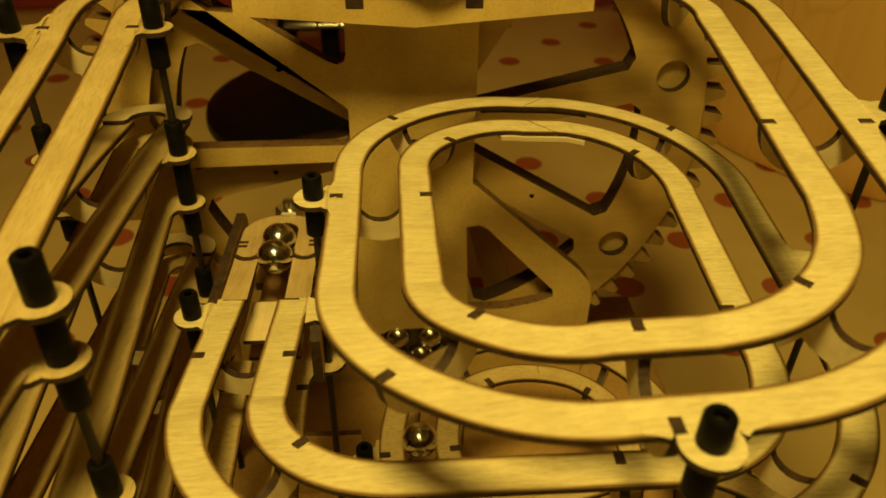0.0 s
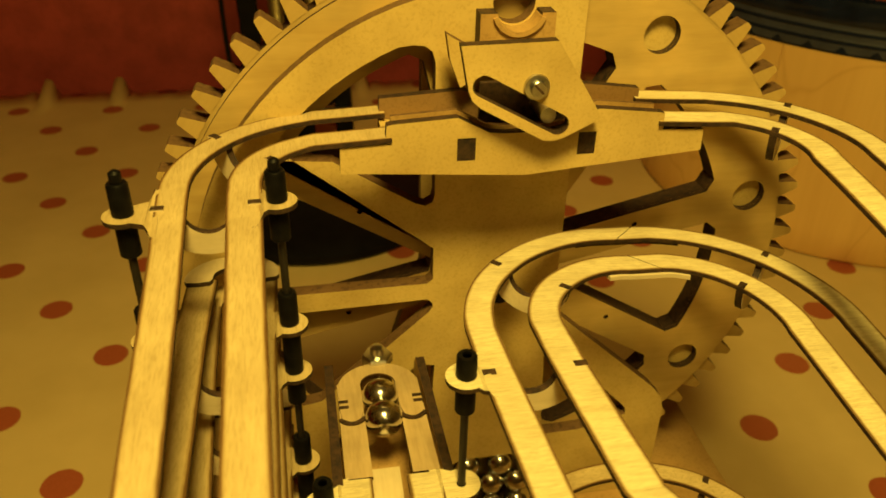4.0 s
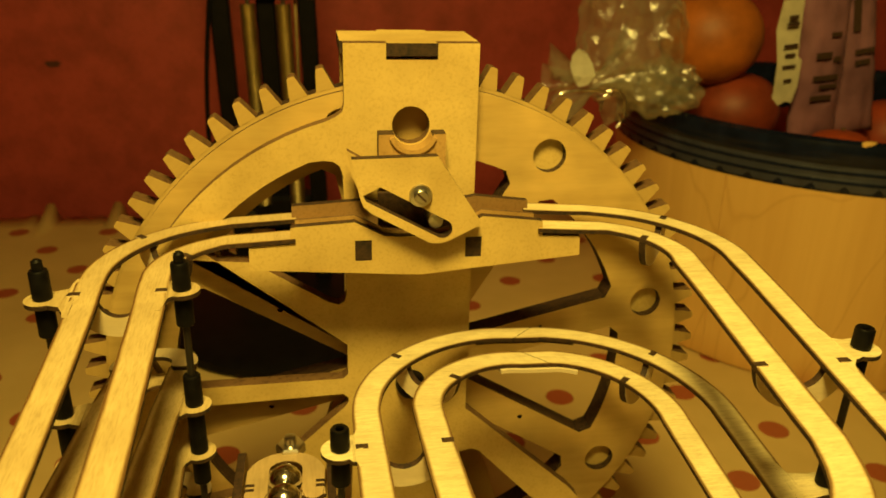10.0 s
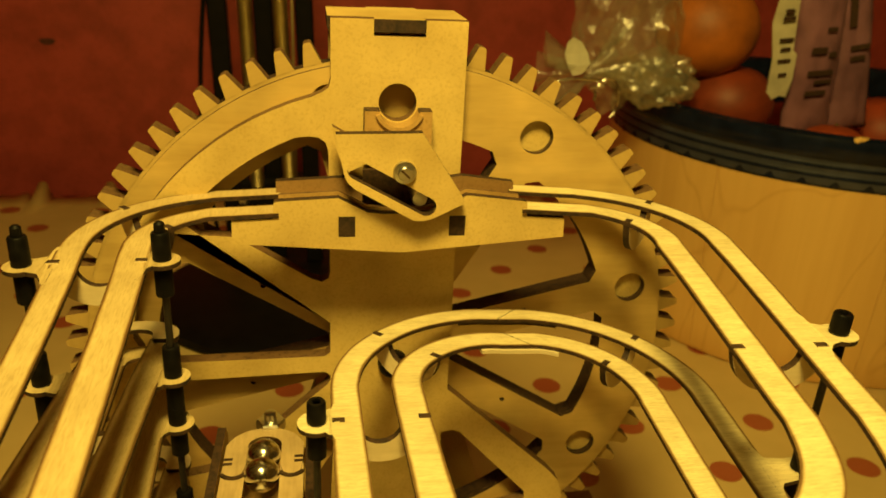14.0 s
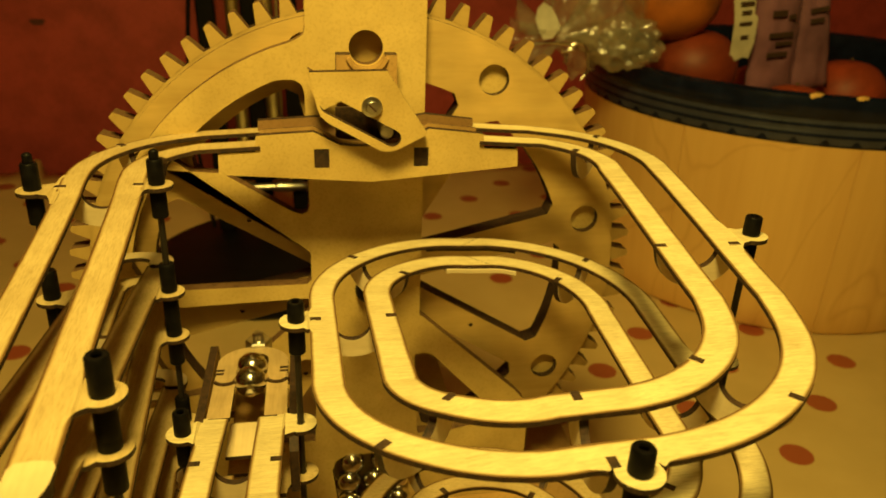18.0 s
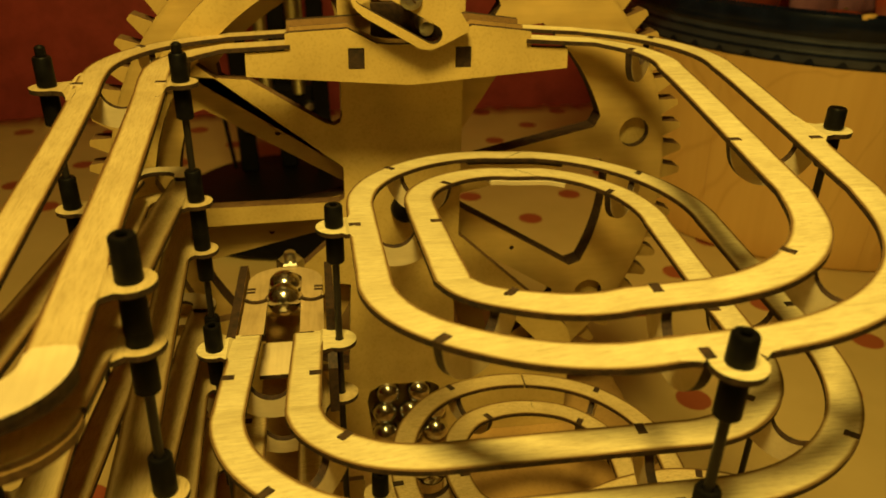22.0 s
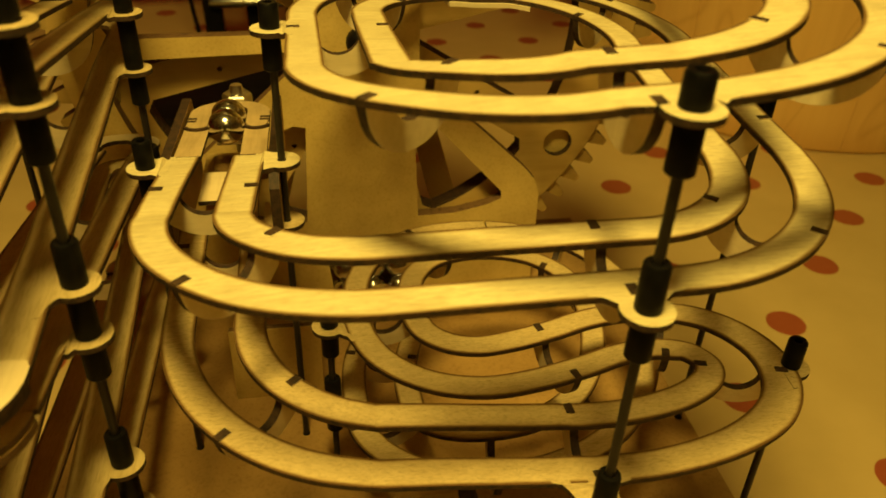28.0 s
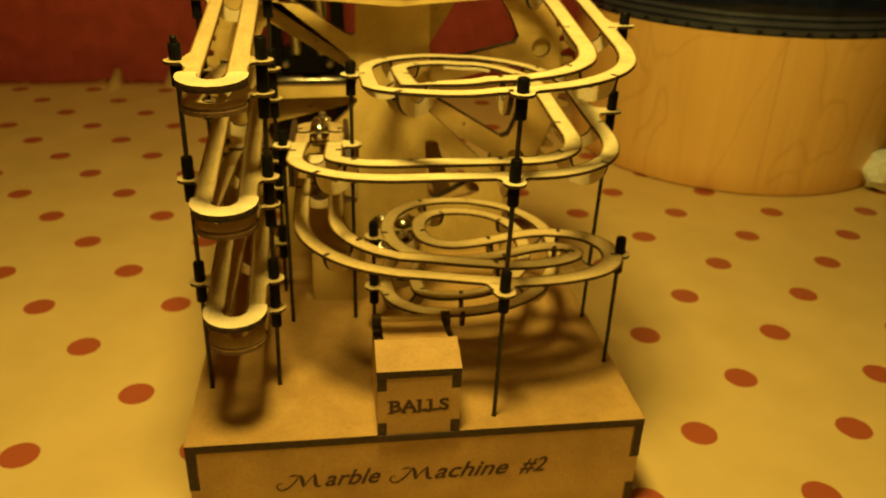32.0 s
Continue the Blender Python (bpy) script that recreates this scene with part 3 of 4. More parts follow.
def make_tower():
    t = thing("wheel_tower", "tall fibre board tower with slanted braces carrying the gear wheel", "tower")

    def at(u, v, w):
        return P(u, 213.8 + w, v)

    a_in, a_out = 104.5, 115.0
    # outline from the foot's right end, upwards and round to the left; a curved guard springs from the left side only
    out = [(84, 0.2), (84, 52), (81.5, 60), (76, 66.5), (27.5, 112), (25, 114), (25, 270.7)]
    out += [(9.5, 270.7), (9.5, 264.8), (-9.5, 264.8), (-9.5, 270.7), (-25, 270.7), (-25, 249), (-25.7, 246), (-28.2, 244.2)]
    out += arc(a_out, 106, 216, 28)
    out += [(-84, 60), (-84, 0.2)]
    windows = [
        [(-26, 221.5), (-25.6, 172), (-26.4, 169), (-29, 167.6), (-33, 169), (-62, 187.5)] + arc(a_in - 2, 146, 112, 10) + [(-33.5, 227.6), (-29.6, 227.2), (-27, 225.2)],
        [(-25.8, 149), (-25.8, 135), (-28, 133.0), (-98, 132.4)] + arc(a_in, 178, 148, 6)[1:] + [(-82, 194)],
        [(-28, 125.5), (-25.8, 123.5), (-25.8, 121.5), (-27.5, 119), (-72, 78)] + arc(a_in, 213, 184.5, 7) + [(-98, 123.5)],
        circle(-0.3, 240.8, 7.1, 36),
        [(-16, 2.0), (-18.5, 24), (-17, 30), (-11, 33.5), (12, 33.5), (17, 31), (19, 24), (16, 2.0)],
    ]
    low_left = [(-24.6, 91.5), (-30, 92.5), (-33.5, 91), (-66.5, 55), (-67, 51), (-60, 48), (-45, 44.5), (-26.8, 44)]
    windows += [low_left, [(-x - 1.5, z) for x, z in reversed(low_left)]]
    add("front_frame", plate("front_frame", [out] + windows, 6.0, [MDF, BROWN], at), t)
    # plain back frame behind the wheel
    out2 = [(60, 0.2), (28, 112), (25, 118), (25, 268), (-25, 268), (-25, 118), (-28, 112), (-60, 0.2)]
    add("back_frame", plate("back_frame", [out2, [(20, 20), (40, 20), (22, 90), (-22, 90), (-40, 20)]], 6.0, [MDF, BROWN], lambda u, v, w: P(u, 251 + w, v)), t)
    for x0 in (-25, 19.2):
        add("head_side", block("head_side", (x0, 219.9, 264.5), (x0 + 5.8, 250.9, 266), [MDF, BROWN], 0), t)
    add("head_top", plate("head_top", [[(-26, 219.9), (-9.3, 219.9), (-9.3, 214.0), (9.3, 214.0), (9.3, 219.9), (25.5, 219.9), (25.5, 250), (10, 250), (10, 254), (-10, 254), (-10, 250), (-26, 250)]], 4.6, [MDF, BURNT], lambda u, v, w: P(u, v, 266.1 + w)), t)
    bolt = add("axle_nut", lathe("axle_nut", [(0, -6.0), (3.6, -5.6), (5.6, -4.0), (6.2, -2.0), (6.4, 0), (0, 0)], [BLACK], 20, (0.5, 213.7, 129), "y"), t, "domed dark nut on the axle end")
    add("axle", lathe("axle", [(0, 0), (3.0, 0), (3.0, 38), (0, 38)], [ZINC], 16, (0.5, 214, 132), "y"), t)
    # inner trough behind the round hole
    add("chute_block", plate("chute_block", [[(-13, 219), (-13, 239), (-7.3, 239), (-7.0, 236), (-5, 233.5), (0, 232.6), (5, 233.5), (7.0, 236), (7.3, 239), (12, 239), (12, 219)]], 7.0, [OLD, BURNT], lambda u, v, w: P(u, 206.6 + w, v)), t)
    lip = circle(-0.3, 240.8, 9.2, 18, 200, 340, False) + circle(-0.3, 240.8, 7.6, 18, 340, 200, False)
    add("chute_lip", plate("chute_lip", [lip], 8.0, [OLD, OLD], lambda u, v, w: P(u, 205.4 + w, v)), t)


make_tower()


def make_wheel():
    t = thing("gear_wheel", "large fibre board gear wheel with eight spokes and ball pockets", "gear wheel")
    turn0 = 13.5

    def window(k, r0, r1, half0, half1):
        """Opening between two spokes, with rounded corners at the rim."""
        mid = turn0 + 22.5 + 45 * k
        a = 22.5 - math.degrees(math.asin(half1 / r1))
        b = 22.5 - math.degrees(math.asin(min(0.36, half0 / r0)))
        rim = arc(r1, mid - a + 2.5, mid + a - 2.5, 10)
        near = arc(r0, mid + b, mid - b, 2)
        c0, c1 = arc(r1 - 4, mid - a, mid + a, 1)
        return [c0] + rim + [c1] + near

    face = [arc(122.6, 0, 357.0, 119)] + [window(k, 26, 96.0, 7.2, 7.8) for k in range(8)]
    pockets = [circle(109.6 * math.cos(radians(turn0 + 45 * k)), HUB_Z + 109.6 * math.sin(radians(turn0 + 45 * k)), 6.9, 24) for k in range(8)]
    pin_holes = [[(x * 0.999, z) for x, z in circle(60.8 * math.cos(radians(turn0 + 45 * k + 1.6)), HUB_Z + 60.8 * math.sin(radians(turn0 + 45 * k + 1.6)), 1.1, 10)] for k in range(8)]
    add("face_disc", plate("face_disc", face + pockets + pin_holes, 1.96, [GEAR, BURNT], lambda u, v, w: P(u, 222.5 + w, v)), t)
    for k in range(8):
        a = radians(turn0 + 45 * k)
        add("pocket_floor", lathe("pocket_floor", [(0, 0), (6.8, 0), (6.8, 2), (0, 2)], [MDF], 24, (109.6 * math.cos(a), 226.2, HUB_Z + 109.6 * math.sin(a)), "y"), t)
    gear = add("gear_disc", plate("gear_disc", [arc(124.0, 0, 357.0, 119)] + face[1:] + pockets, 8.0, [GEAR, BURNT], lambda u, v, w: P(u, 224.5 + w, v)), t)
    n = 74
    tooth = plate("tooth", [[(-3.6, 0), (3.6, 0), (2.7, 3.6), (1.5, 8.2), (0.9, 8.6), (-0.9, 8.6), (-1.5, 8.2), (-2.7, 3.6)]], 8.0, [GEAR, BROWN], lambda u, v, w: Vector((u * MM, w * MM, v * MM)))
    for k in range(n):
        a = 360.0 * k / n + 2.5
        m = Matrix.Translation(P(123.8 * math.cos(radians(a)), 224.5, HUB_Z + 123.8 * math.sin(radians(a)))) @ Matrix.Rotation(radians(90 - a), 4, "Y")
        add("tooth", tooth, gear, m=m)
    add("hub", lathe("hub", [(3.2, 0), (20, 0), (20, 3), (3.2, 3)], [MDF], 32, (0, 219.6, HUB_Z), "y"), t)


make_wheel()


# ---- ball switch at the top: front and back boards, tipping lever ----
def make_switch():
    t = thing("ball_switch", "fibre board ball switch with a tipping lever and slot", "switch")
    front = [(-60.5, 195.5), (0, 191.2), (60.8, 196.6), (60.4, 204.2), (46, 204.8), (45.6, 210.6), (43, 211), (23, 213.2), (12, 207.2), (8, 206.4), (-8, 206.4), (-13, 207), (-23.2, 212.4), (-44, 211.2), (-45.6, 210.8), (-46, 204.8), (-60.2, 204.2)]
    slots = [[(a, 197.6), (a + 6.0, 197.6), (a + 6.0, 205.4), (a, 205.4)] for a in (-23.2, 16.9)]
    add("front_board", plate("front_board", [front] + slots, 3.4, [MDF, BURNT], lambda u, v, w: P(u, 187.5 + w, v)), t)
    for a in (-23.1, 17.0):
        add("tenon", block("tenon", (a, 187.9, 197.7), (a + 5.8, 213.5, 205.3), [BURNT], 0.1), t, "burnt tenon end")
    liner = [(x, z + 1.3) for x, z in front[5:16] if abs(x) < 45] + [(-44, 199.5), (44, 199.5)]
    add("liner", plate("liner", [liner], 1.6, [OLD, BROWN], lambda u, v, w: P(u, 191.1 + w, v)), t)
    back = [(-46, 198), (-45.6, 211.4), (-18, 213), (-8, 211), (8, 211), (25, 213.6), (45.6, 211), (46, 198)]
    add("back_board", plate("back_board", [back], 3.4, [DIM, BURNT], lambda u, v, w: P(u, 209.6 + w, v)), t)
    add("trough", plate("trough", [[(-46, 204.2), (-26, 203.2), (-14, 201), (14, 201), (28, 203.4), (46, 204.2), (46, 199), (-46, 199)]], 16.4, [OLD, MDF], lambda u, v, w: P(u, 193.0 + w, v)), t)

    # the lever, tipped over to one side
    def at(u, v, w):
        return P(u, 181.2 + w, v)

    lever = [(-24.2, 237), (5.2, 237.6), (21.2, 213.2), (20.4, 212.0), (9.6, 206.6), (6.4, 205.8), (3.0, 206.0), (-17.6, 217.6), (-20.4, 220.2), (-21.6, 223.4)]
    c0, c1 = Vector((-17.0, 224.6)), Vector((7.4, 211.2))
    d = (c1 - c0).normalized()
    ang = math.degrees(math.atan2(d.y, d.x))
    slot = circle(c1.x, c1.y, 3.4, 12, ang - 90, ang + 90, False) + circle(c0.x, c0.y, 3.4, 12, ang + 90, ang + 270, False)
    lv = add("lever", plate("lever", [lever, slot], 4.0, [MDF, BURNT], at), t, "tilted five-sided lever with a long slot")
    add("lever_back", plate("lever_back", [[(-24.8, 234.6), (-15, 228.8), (-10, 222), (-20, 217), (-23.4, 226)]], 4.0, [MDF, BROWN], lambda u, v, w: P(u, 201.5 + w, v)), t)
    add("screw", lathe("screw", [(0, -3.2), (2.2, -3.2), (2.5, -2.9), (2.5, -1.4), (3.9, -1.3), (4.1, -0.8), (4.0, 0), (0, 0)], [ZINC], 20, (-0.8, 181.1, 224), "y"), lv, "slotted zinc screw with washer")
    add("screw_slot", plate("screw_slot", [[(-2.5, 225.3), (-2.0, 225.8), (1.0, 222.9), (0.5, 222.4)]], 0.3, [INK, INK], lambda u, v, w: P(u, 177.75 + w, v)), lv)
    # added dark plate, stands in for the shade seen through the lever's slot
    add("slot_shade_plate", plate("slot_shade_plate", [[(-14, 203.5), (19, 203.5), (19, 211), (4, 219.5), (-14, 219.5)]], 2.0, [BURNT, BURNT], lambda u, v, w: P(u, 198.0 + w, v)), t, "added dark plate standing for the shade behind the lever")
    add("pin", lathe("pin", [(0, 0), (2.6, 0.3), (2.9, 1.5), (2.9, 20), (0, 20)], [ZINC], 16, (5.6, 186, 212.2), "y"), t, "small steel stop pin")
    add("pivot", lathe("pivot", [(0, 0), (2.0, 0), (2.0, 26), (0, 26)], [ZINC], 12, (-0.8, 185.2, 224), "y"), t)


make_switch()


# ---- rods with rubber sleeves ----
def rod_at(k, z):
    """Where rod k stands at a height: some lean a little."""
    x, y, top = RODS[k]
    dx, dy = LEANS.get(k, (0.0, 0.0))
    f = max(0.0, z) / top
    return x + dx * f, y + dy * f


LEANS = {0: (3.4, -7.0), 1: (3.0, -8.0), 6: (2.4, -0.8), 7: (3.4, 0.3)}


def make_rod(k, tabs):
    t = thing("support_rod", "thin dark metal rod with black rubber sleeves", "rod", "rods carrying the tracks")
    top = RODS[k][2]
    ends = [P(*rod_at(k, z), z) for z in (-4.0, top - 4.5)]
    add("rod", tube("rod", ends, 1.2 * MM, [ROD], 12), t)
    tilt = (ends[1] - ends[0]).to_track_quat("Z", "Y").to_matrix().to_4x4()
    for z in tabs:
        above = top - (2.7 if k in (0, 6) else 1.6) if z == tabs[0] else z + 11.5
        for a, b in ((z + 0.2, above), (z - THICK - 11.0, z - THICK - 0.05)):
            if b - a > 2 and not (k == 5 and z != tabs[0]):
                h = (b - a) / 2
                prof = [(1.25, -h), (2.6, -h), (2.95, 0.4 - h), (2.9, h - 0.6), (2.5, h), (1.4, h), (1.25, h - 0.8)]
                me = lathe("rubber_sleeve", prof, [RUBBER], 18, (0, 0, -TOP))
                add("rubber_sleeve", me, t, m=Matrix.Translation(P(*rod_at(k, (a + b) / 2), (a + b) / 2)) @ tilt)
    if k in (1, 2, 3):
        tip = lathe("rod_tip", [(0, 2.6), (0.9, 2.5), (1.7, 1.8), (1.8, -1.2), (0, -1.2)], [RUBBER], 10, (0, 0, -TOP))
        add("rod_tip", tip, t, "ragged black end of the sleeve's lining", m=Matrix.Translation(P(*rod_at(k, top), top - 0.6)) @ tilt)


# ---- the long winding track ----
def make_winding():
    t = thing("spiral_track", "upper spiral marble track of pale birch strips with burnt edges", "marble track")
    line = Line(rounded([(44, 202, 0), (105.3, 202, 34), (101.0, 27, 50), (-12.8, 27.5, 45), (-12.8, 193.5, 51), (99, 193.5, 46), (98.8, 30.2, 44), (-55, 30.4, 46), (-53, 130.5, 0)]),
                [(44, 202, 208, 0, 0.1), (104, 172, 202.4, 0, 0.2), (102, 106, 194.4, 0, 0.3), (97, 68, 188.6, 0, 0.3), (41, 26, 183.2, 0, 0.4), (0, 34, 179, 0.2, 0.5), (-12.5, 80, 170, 0.2, 0.5), (-12.5, 123, 163.5, 0.2, 0.6),
                 (0, 178, 158.5, 0.3, 0.6), (50, 193.5, 155.5, 0.4, 0.65), (92, 178, 151.5, 0.4, 0.7), (100, 111, 144.5, 0.5, 0.8), (96, 55, 140, 0.6, 0.9), (41, 29, 139.8, 0.6, 0.95), (0, 30.3, 139.6, 0.65, 1), (-20, 31, 139.2, 0.7, 1), (-42, 48, 136.4, 0.7, 1), (-53.5, 85, 129.6, 0.8, 1), (-53, 130.5, 120.3, 0.9, 1)])
    joint = line.near(48, 193.5, 0.4, 0.7)
    for a, b, cut in ((0, joint - 0.2, (0.0, 5.0)), (joint + 0.2, None, (5.0, 0.0))):
        line.rail("outer_strip", t, -GAP / 2 - WIDE - 0.4, -GAP / 2, a, b, slant=tuple(-k for k in cut))
        line.rail("inner_strip", t, GAP / 2 + 0.2, GAP / 2 + WIDE + 1.4, a, b, slant=cut)
    for off, m in ((-GAP / 2 - WIDE / 2, None), (GAP / 2 + WIDE / 2 + 3.9, [PLY, PLY])):
        line.rail("joint_plate", t, off - 3.2, off + 3.2, joint - 19, joint + 19, drop=THICK + 0.03, mats=m)
    for x, y, lo, hi in [(90, 192, 0, .2), (102, 106, 0, .3), (84.5, 37.5, .1, .4), (39.5, 26, .1, .4), (-4, 42, .2, .5), (-12.5, 122, .2, .5), (0, 177, .3, .6), (90, 180, .45, .7), (100, 95, .5, .8), (89, 40, .6, .85), (45, 29, .65, .9), (-40, 47, .75, 1), (-52.5, 98.5, .85, 1)]:
        line.saddle(t, line.near(x, y, lo, hi), (0.4, 1.4))
    for rod, lo, hi, side in [(7, 0, .3, -1), (6, .1, .4, -1), (5, .3, .55, -1), (7, .5, .8, -1), (6, .65, .9, -1)]:
        s = line.near(*RODS[rod][:2], lo, hi)
        tab, z = line.tab(t, rod_at(rod, line.at(s)[2]), s, side)
        TABS[rod].append(z)
    # short bridge from the last bend to its rod on the far side
    s = line.near(-60, 121, 0.9, 1)
    tab, z = line.tab(t, RODS[4][:2], s, -1)
    TABS[4].append(z)
    tab, z = line.tab(t, RODS[5][:2], line.near(-53, 122, 0.9, 1), 1)
    TABS[5].append(z)


TABS = {i: [] for i in range(len(RODS))}
make_winding()


def make_lower():
    t = thing("figure_eight_track", "lower figure-eight marble track of pale birch strips", "marble track")
    start = rounded([(-52, 124, 0), (-53, 32.4, 42), (40, 32.6, 0)])
    rest = smooth_line([(40, 32.6), (63, 33.6), (84, 39), (99, 49), (104, 62.5), (98, 76), (84, 82.5), (69, 82.5), (55, 79), (40, 76), (26, 75.5), (13, 80), (3, 90), (-1.2, 104), (-1, 120), (3.5, 137), (14, 151), (30, 159.5), (48, 162), (66, 158.5), (79, 149), (86, 136), (87.5, 120), (85, 104), (78, 88), (65, 74), (47, 67.5), (26, 68), (9, 75), (-1, 87), (-3, 104), (-2, 124), (3, 144), (6, 165)])
    line = Line(start + rest,
                [(-52, 124, 99.5, 0, .1), (-52, 76, 95, 0, .15), (-38, 46, 91.3, 0, .2), (0, 33, 85, 0, .3), (41, 33, 78.8, 0, .3), (82, 40, 77, 0.1, .4), (103, 63, 75.3, .1, .4), (55, 79, 72, .2, .5),
                 (26, 75.5, 70.6, .25, .5), (-1, 104, 69.5, .3, .6), (14, 151, 65.5, .4, .65), (48, 162, 62, .4, .65), (79, 149, 57.5, .5, .7), (87, 120, 53.5, .5, .75), (77, 88, 48, .55, .85), (45, 71, 42, .6, .9), (10, 79, 37.5, .7, .95), (-3, 104, 34.5, .75, 1), (6, 165, 27, .9, 1)])
    joint, bend = line.near(48, 162, 0.4, 0.65), line.near(104, 58, 0.1, 0.4)
    for a, b in ((0, joint - 0.25), (joint + 0.25, None)):
        line.rail("strip", t, -GAP / 2 - WIDE, -GAP / 2, a, b, mats=[GOLD, BURNT])
        line.rail("strip", t, GAP / 2, GAP / 2 + WIDE, a, b, mats=[GOLD, BURNT], swell=lambda s: 3.0 * math.exp(-(((s - bend) / 26.0) ** 2)))
    for x, y, lo, hi in [(-52, 112, 0, .1), (-38, 46, 0, .2), (45, 33.5, 0, .3), (102.5, 58, .1, .4), (88, 81.5, .2, .45), (50, 77.5, .2, .5), (-1, 108, .3, .6), (20, 155, .4, .6), (74, 154, .5, .7), (86, 130, .5, .75), (70, 81, .55, .85), (30, 71.5, .6, .9), (0, 92, .7, .95), (-1, 130, .85, 1)]:
        line.saddle(t, line.near(x, y, lo, hi), deep=12)
    for rod, x, y, lo, hi, side in [(5, -52, 121, 0, .1, -1), (6, 41, 33, 0, .3, 1), (9, 103, 60, .1, .4, 1), (8, -1, 103, .3, .6, -1), (8, -3, 103, .75, 1, -1), (7, 86, 111, .5, .75, -1)]:
        s = line.near(x, y, lo, hi)
        p, d, z = line.at(s)
        r = rod_at(rod, z)
        n = Vector((d.y, -d.x))
        side = 1 if (Vector(r[:2]) - p).dot(n) > 0 else -1
        reach = (Vector(r[:2]) - p).dot(n) * side - (WIDE + GAP / 2)
        if reach < 14:
            _, z = line.tab(t, r[:2], s, side, m=GOLD_LOBE)
            TABS[rod].append(z)
    return line


LOWER = make_lower()


# ---- zigzag of straight runs ----
def ZX(y):
    """Middle of the zigzag: it leans a little to the right towards its front."""
    return -98.9 + 4.4 * (162 - y) / 146 if y < 162 else -98.9



def u_cap(parent, name, x, y, z, face, r_out=15.8, r_in=6.4, tall=1.7, straight=4.6, slope=0.0, mats=None):
    """A flat U that closes a run's end. face: -1 opens away from the front, +1 towards it."""
    loop = []
    for i in range(25):
        a = math.pi * i / 24
        loop.append((x + r_out * math.cos(a), y + face * r_out * math.sin(a)))
    mid = (r_out - r_in) / 2
    loop += [(x - r_out, y - face * straight * 0.5), (x - r_out + 0.9, y - face * straight * 0.9), (x - r_out + mid, y - face * straight), (x - r_in - 0.9, y - face * straight * 0.9), (x - r_in, y - face * straight * 0.5)]
    for i in range(21):
        a = math.pi - math.pi * i / 20
        loop.append((x + r_in * math.cos(a), y + face * r_in * math.sin(a)))
    loop += [(x + r_in, y - face * straight * 0.5), (x + r_in + 0.9, y - face * straight * 0.9), (x + r_in + mid, y - face * straight), (x + r_out - 0.9, y - face * straight * 0.9), (x + r_out, y - face * straight * 0.5)]
    return add(name, plate(name, [loop], tall, mats or [PLY_Y, BURNT], lambda u, v, w: P(u, v, z + w + (v - y) * slope)), parent)


def make_zigzag():
    front, back = 51.3, 161.5
    runs = [(191, 199, 1), (174, 158, -1), (131.5, 139, 1), (115.5, 98.5, -1), (72, 79.5, 1), (53, 39, -1)]
    for i, (zf, zb, way) in enumerate(runs):
        g = (zb - zf) / (back - front)
        zat = lambda y, zf=zf, g=g: zf + (y - front) * g
        t = thing("zigzag_run", "straight sloping marble run of two pale birch strips", "marble track", "runs of the zigzag")
        if i == 0:
            pts = rounded([(-44, 202, 0), (-98.9, 202, 31), (-98.9, 162, 400), (ZX(16), 16, 0)])
            line = Line(pts, [(-44, 202, 207, 0, 1), (ZX(172), 172, zat(172) + 2.5, 0, 1), (ZX(140), 140, zat(140), 0, 1), (ZX(16), 16, zat(16), 0, 1)])
            for x, y in ((-90, 194), (-99.4, 161.5)):
                line.saddle(t, line.near(x, y), (0.9, 0.9))
        else:
            y0, y1 = (18, 198) if way < 0 else (198, 16)
            line = Line([Vector((ZX(y0 + (y1 - y0) * k / 24), y0 + (y1 - y0) * k / 24)) for k in range(25)], [(ZX(y0), y0, zat(y0), 0, 1), (ZX(y1), y1, zat(y1), 0, 1)])
            line.saddle(t, line.near(-98, 140), proud=-0.4)
            u_cap(t, "start_bend", ZX(y0), y0 + (0.3 if way > 0 else -0.3), zat(y0) - THICK - 0.02, 1 if way > 0 else -1, WIDE + GAP / 2, GAP / 2, THICK, 0.6, mats=[WARM_LOBE, BROWN])
        line.rail("strip", t, -GAP / 2 - WIDE - 0.9, -GAP / 2, mats=[WARM, BURNT])
        line.rail("strip", t, GAP / 2, GAP / 2 + WIDE + (0.9 if i else -0.4), mats=[WARM, BURNT])
        end = 17.0 if way > 0 else 197.8
        u_cap(t, "end_cap", ZX(end), end, zat(end) + 0.1, -1 if way > 0 else 1, slope=g)
        if way > 0:
            # guard under the end bend, closing the drop to the next run
            u_cap(t, "end_guard", ZX(end), end, zat(end) - 2.6, -1, 15.6, 8.0, 2.6, 0.4)
        else:
            u_cap(t, "start_guard", ZX(18), 17.4, zat(18.0) - THICK - 2.2, -1, 14.6, 8.0, 2.1, 0.4, mats=[OLD, BROWN])
        for rod in (0, 1, 2, 3):
            if rod == 1 and way < 0 or (rod == 3 and i > 2):
                continue
            rx, ry = rod_at(rod, zat(RODS[rod][1]))
            p, d, z = line.at(line.near(-98, ry))
            side = 1 if (Vector((rx, ry)) - p).dot(Vector((d.y, -d.x))) > 0 else -1
            _, z = line.tab(t, (rx, ry), line.near(-98, ry), side, r=5.6, m=WARM_LOBE)
            TABS[rod].append(z)


make_zigzag()
for key in sorted(TABS):
    make_rod(key, sorted(TABS[key], reverse=True))


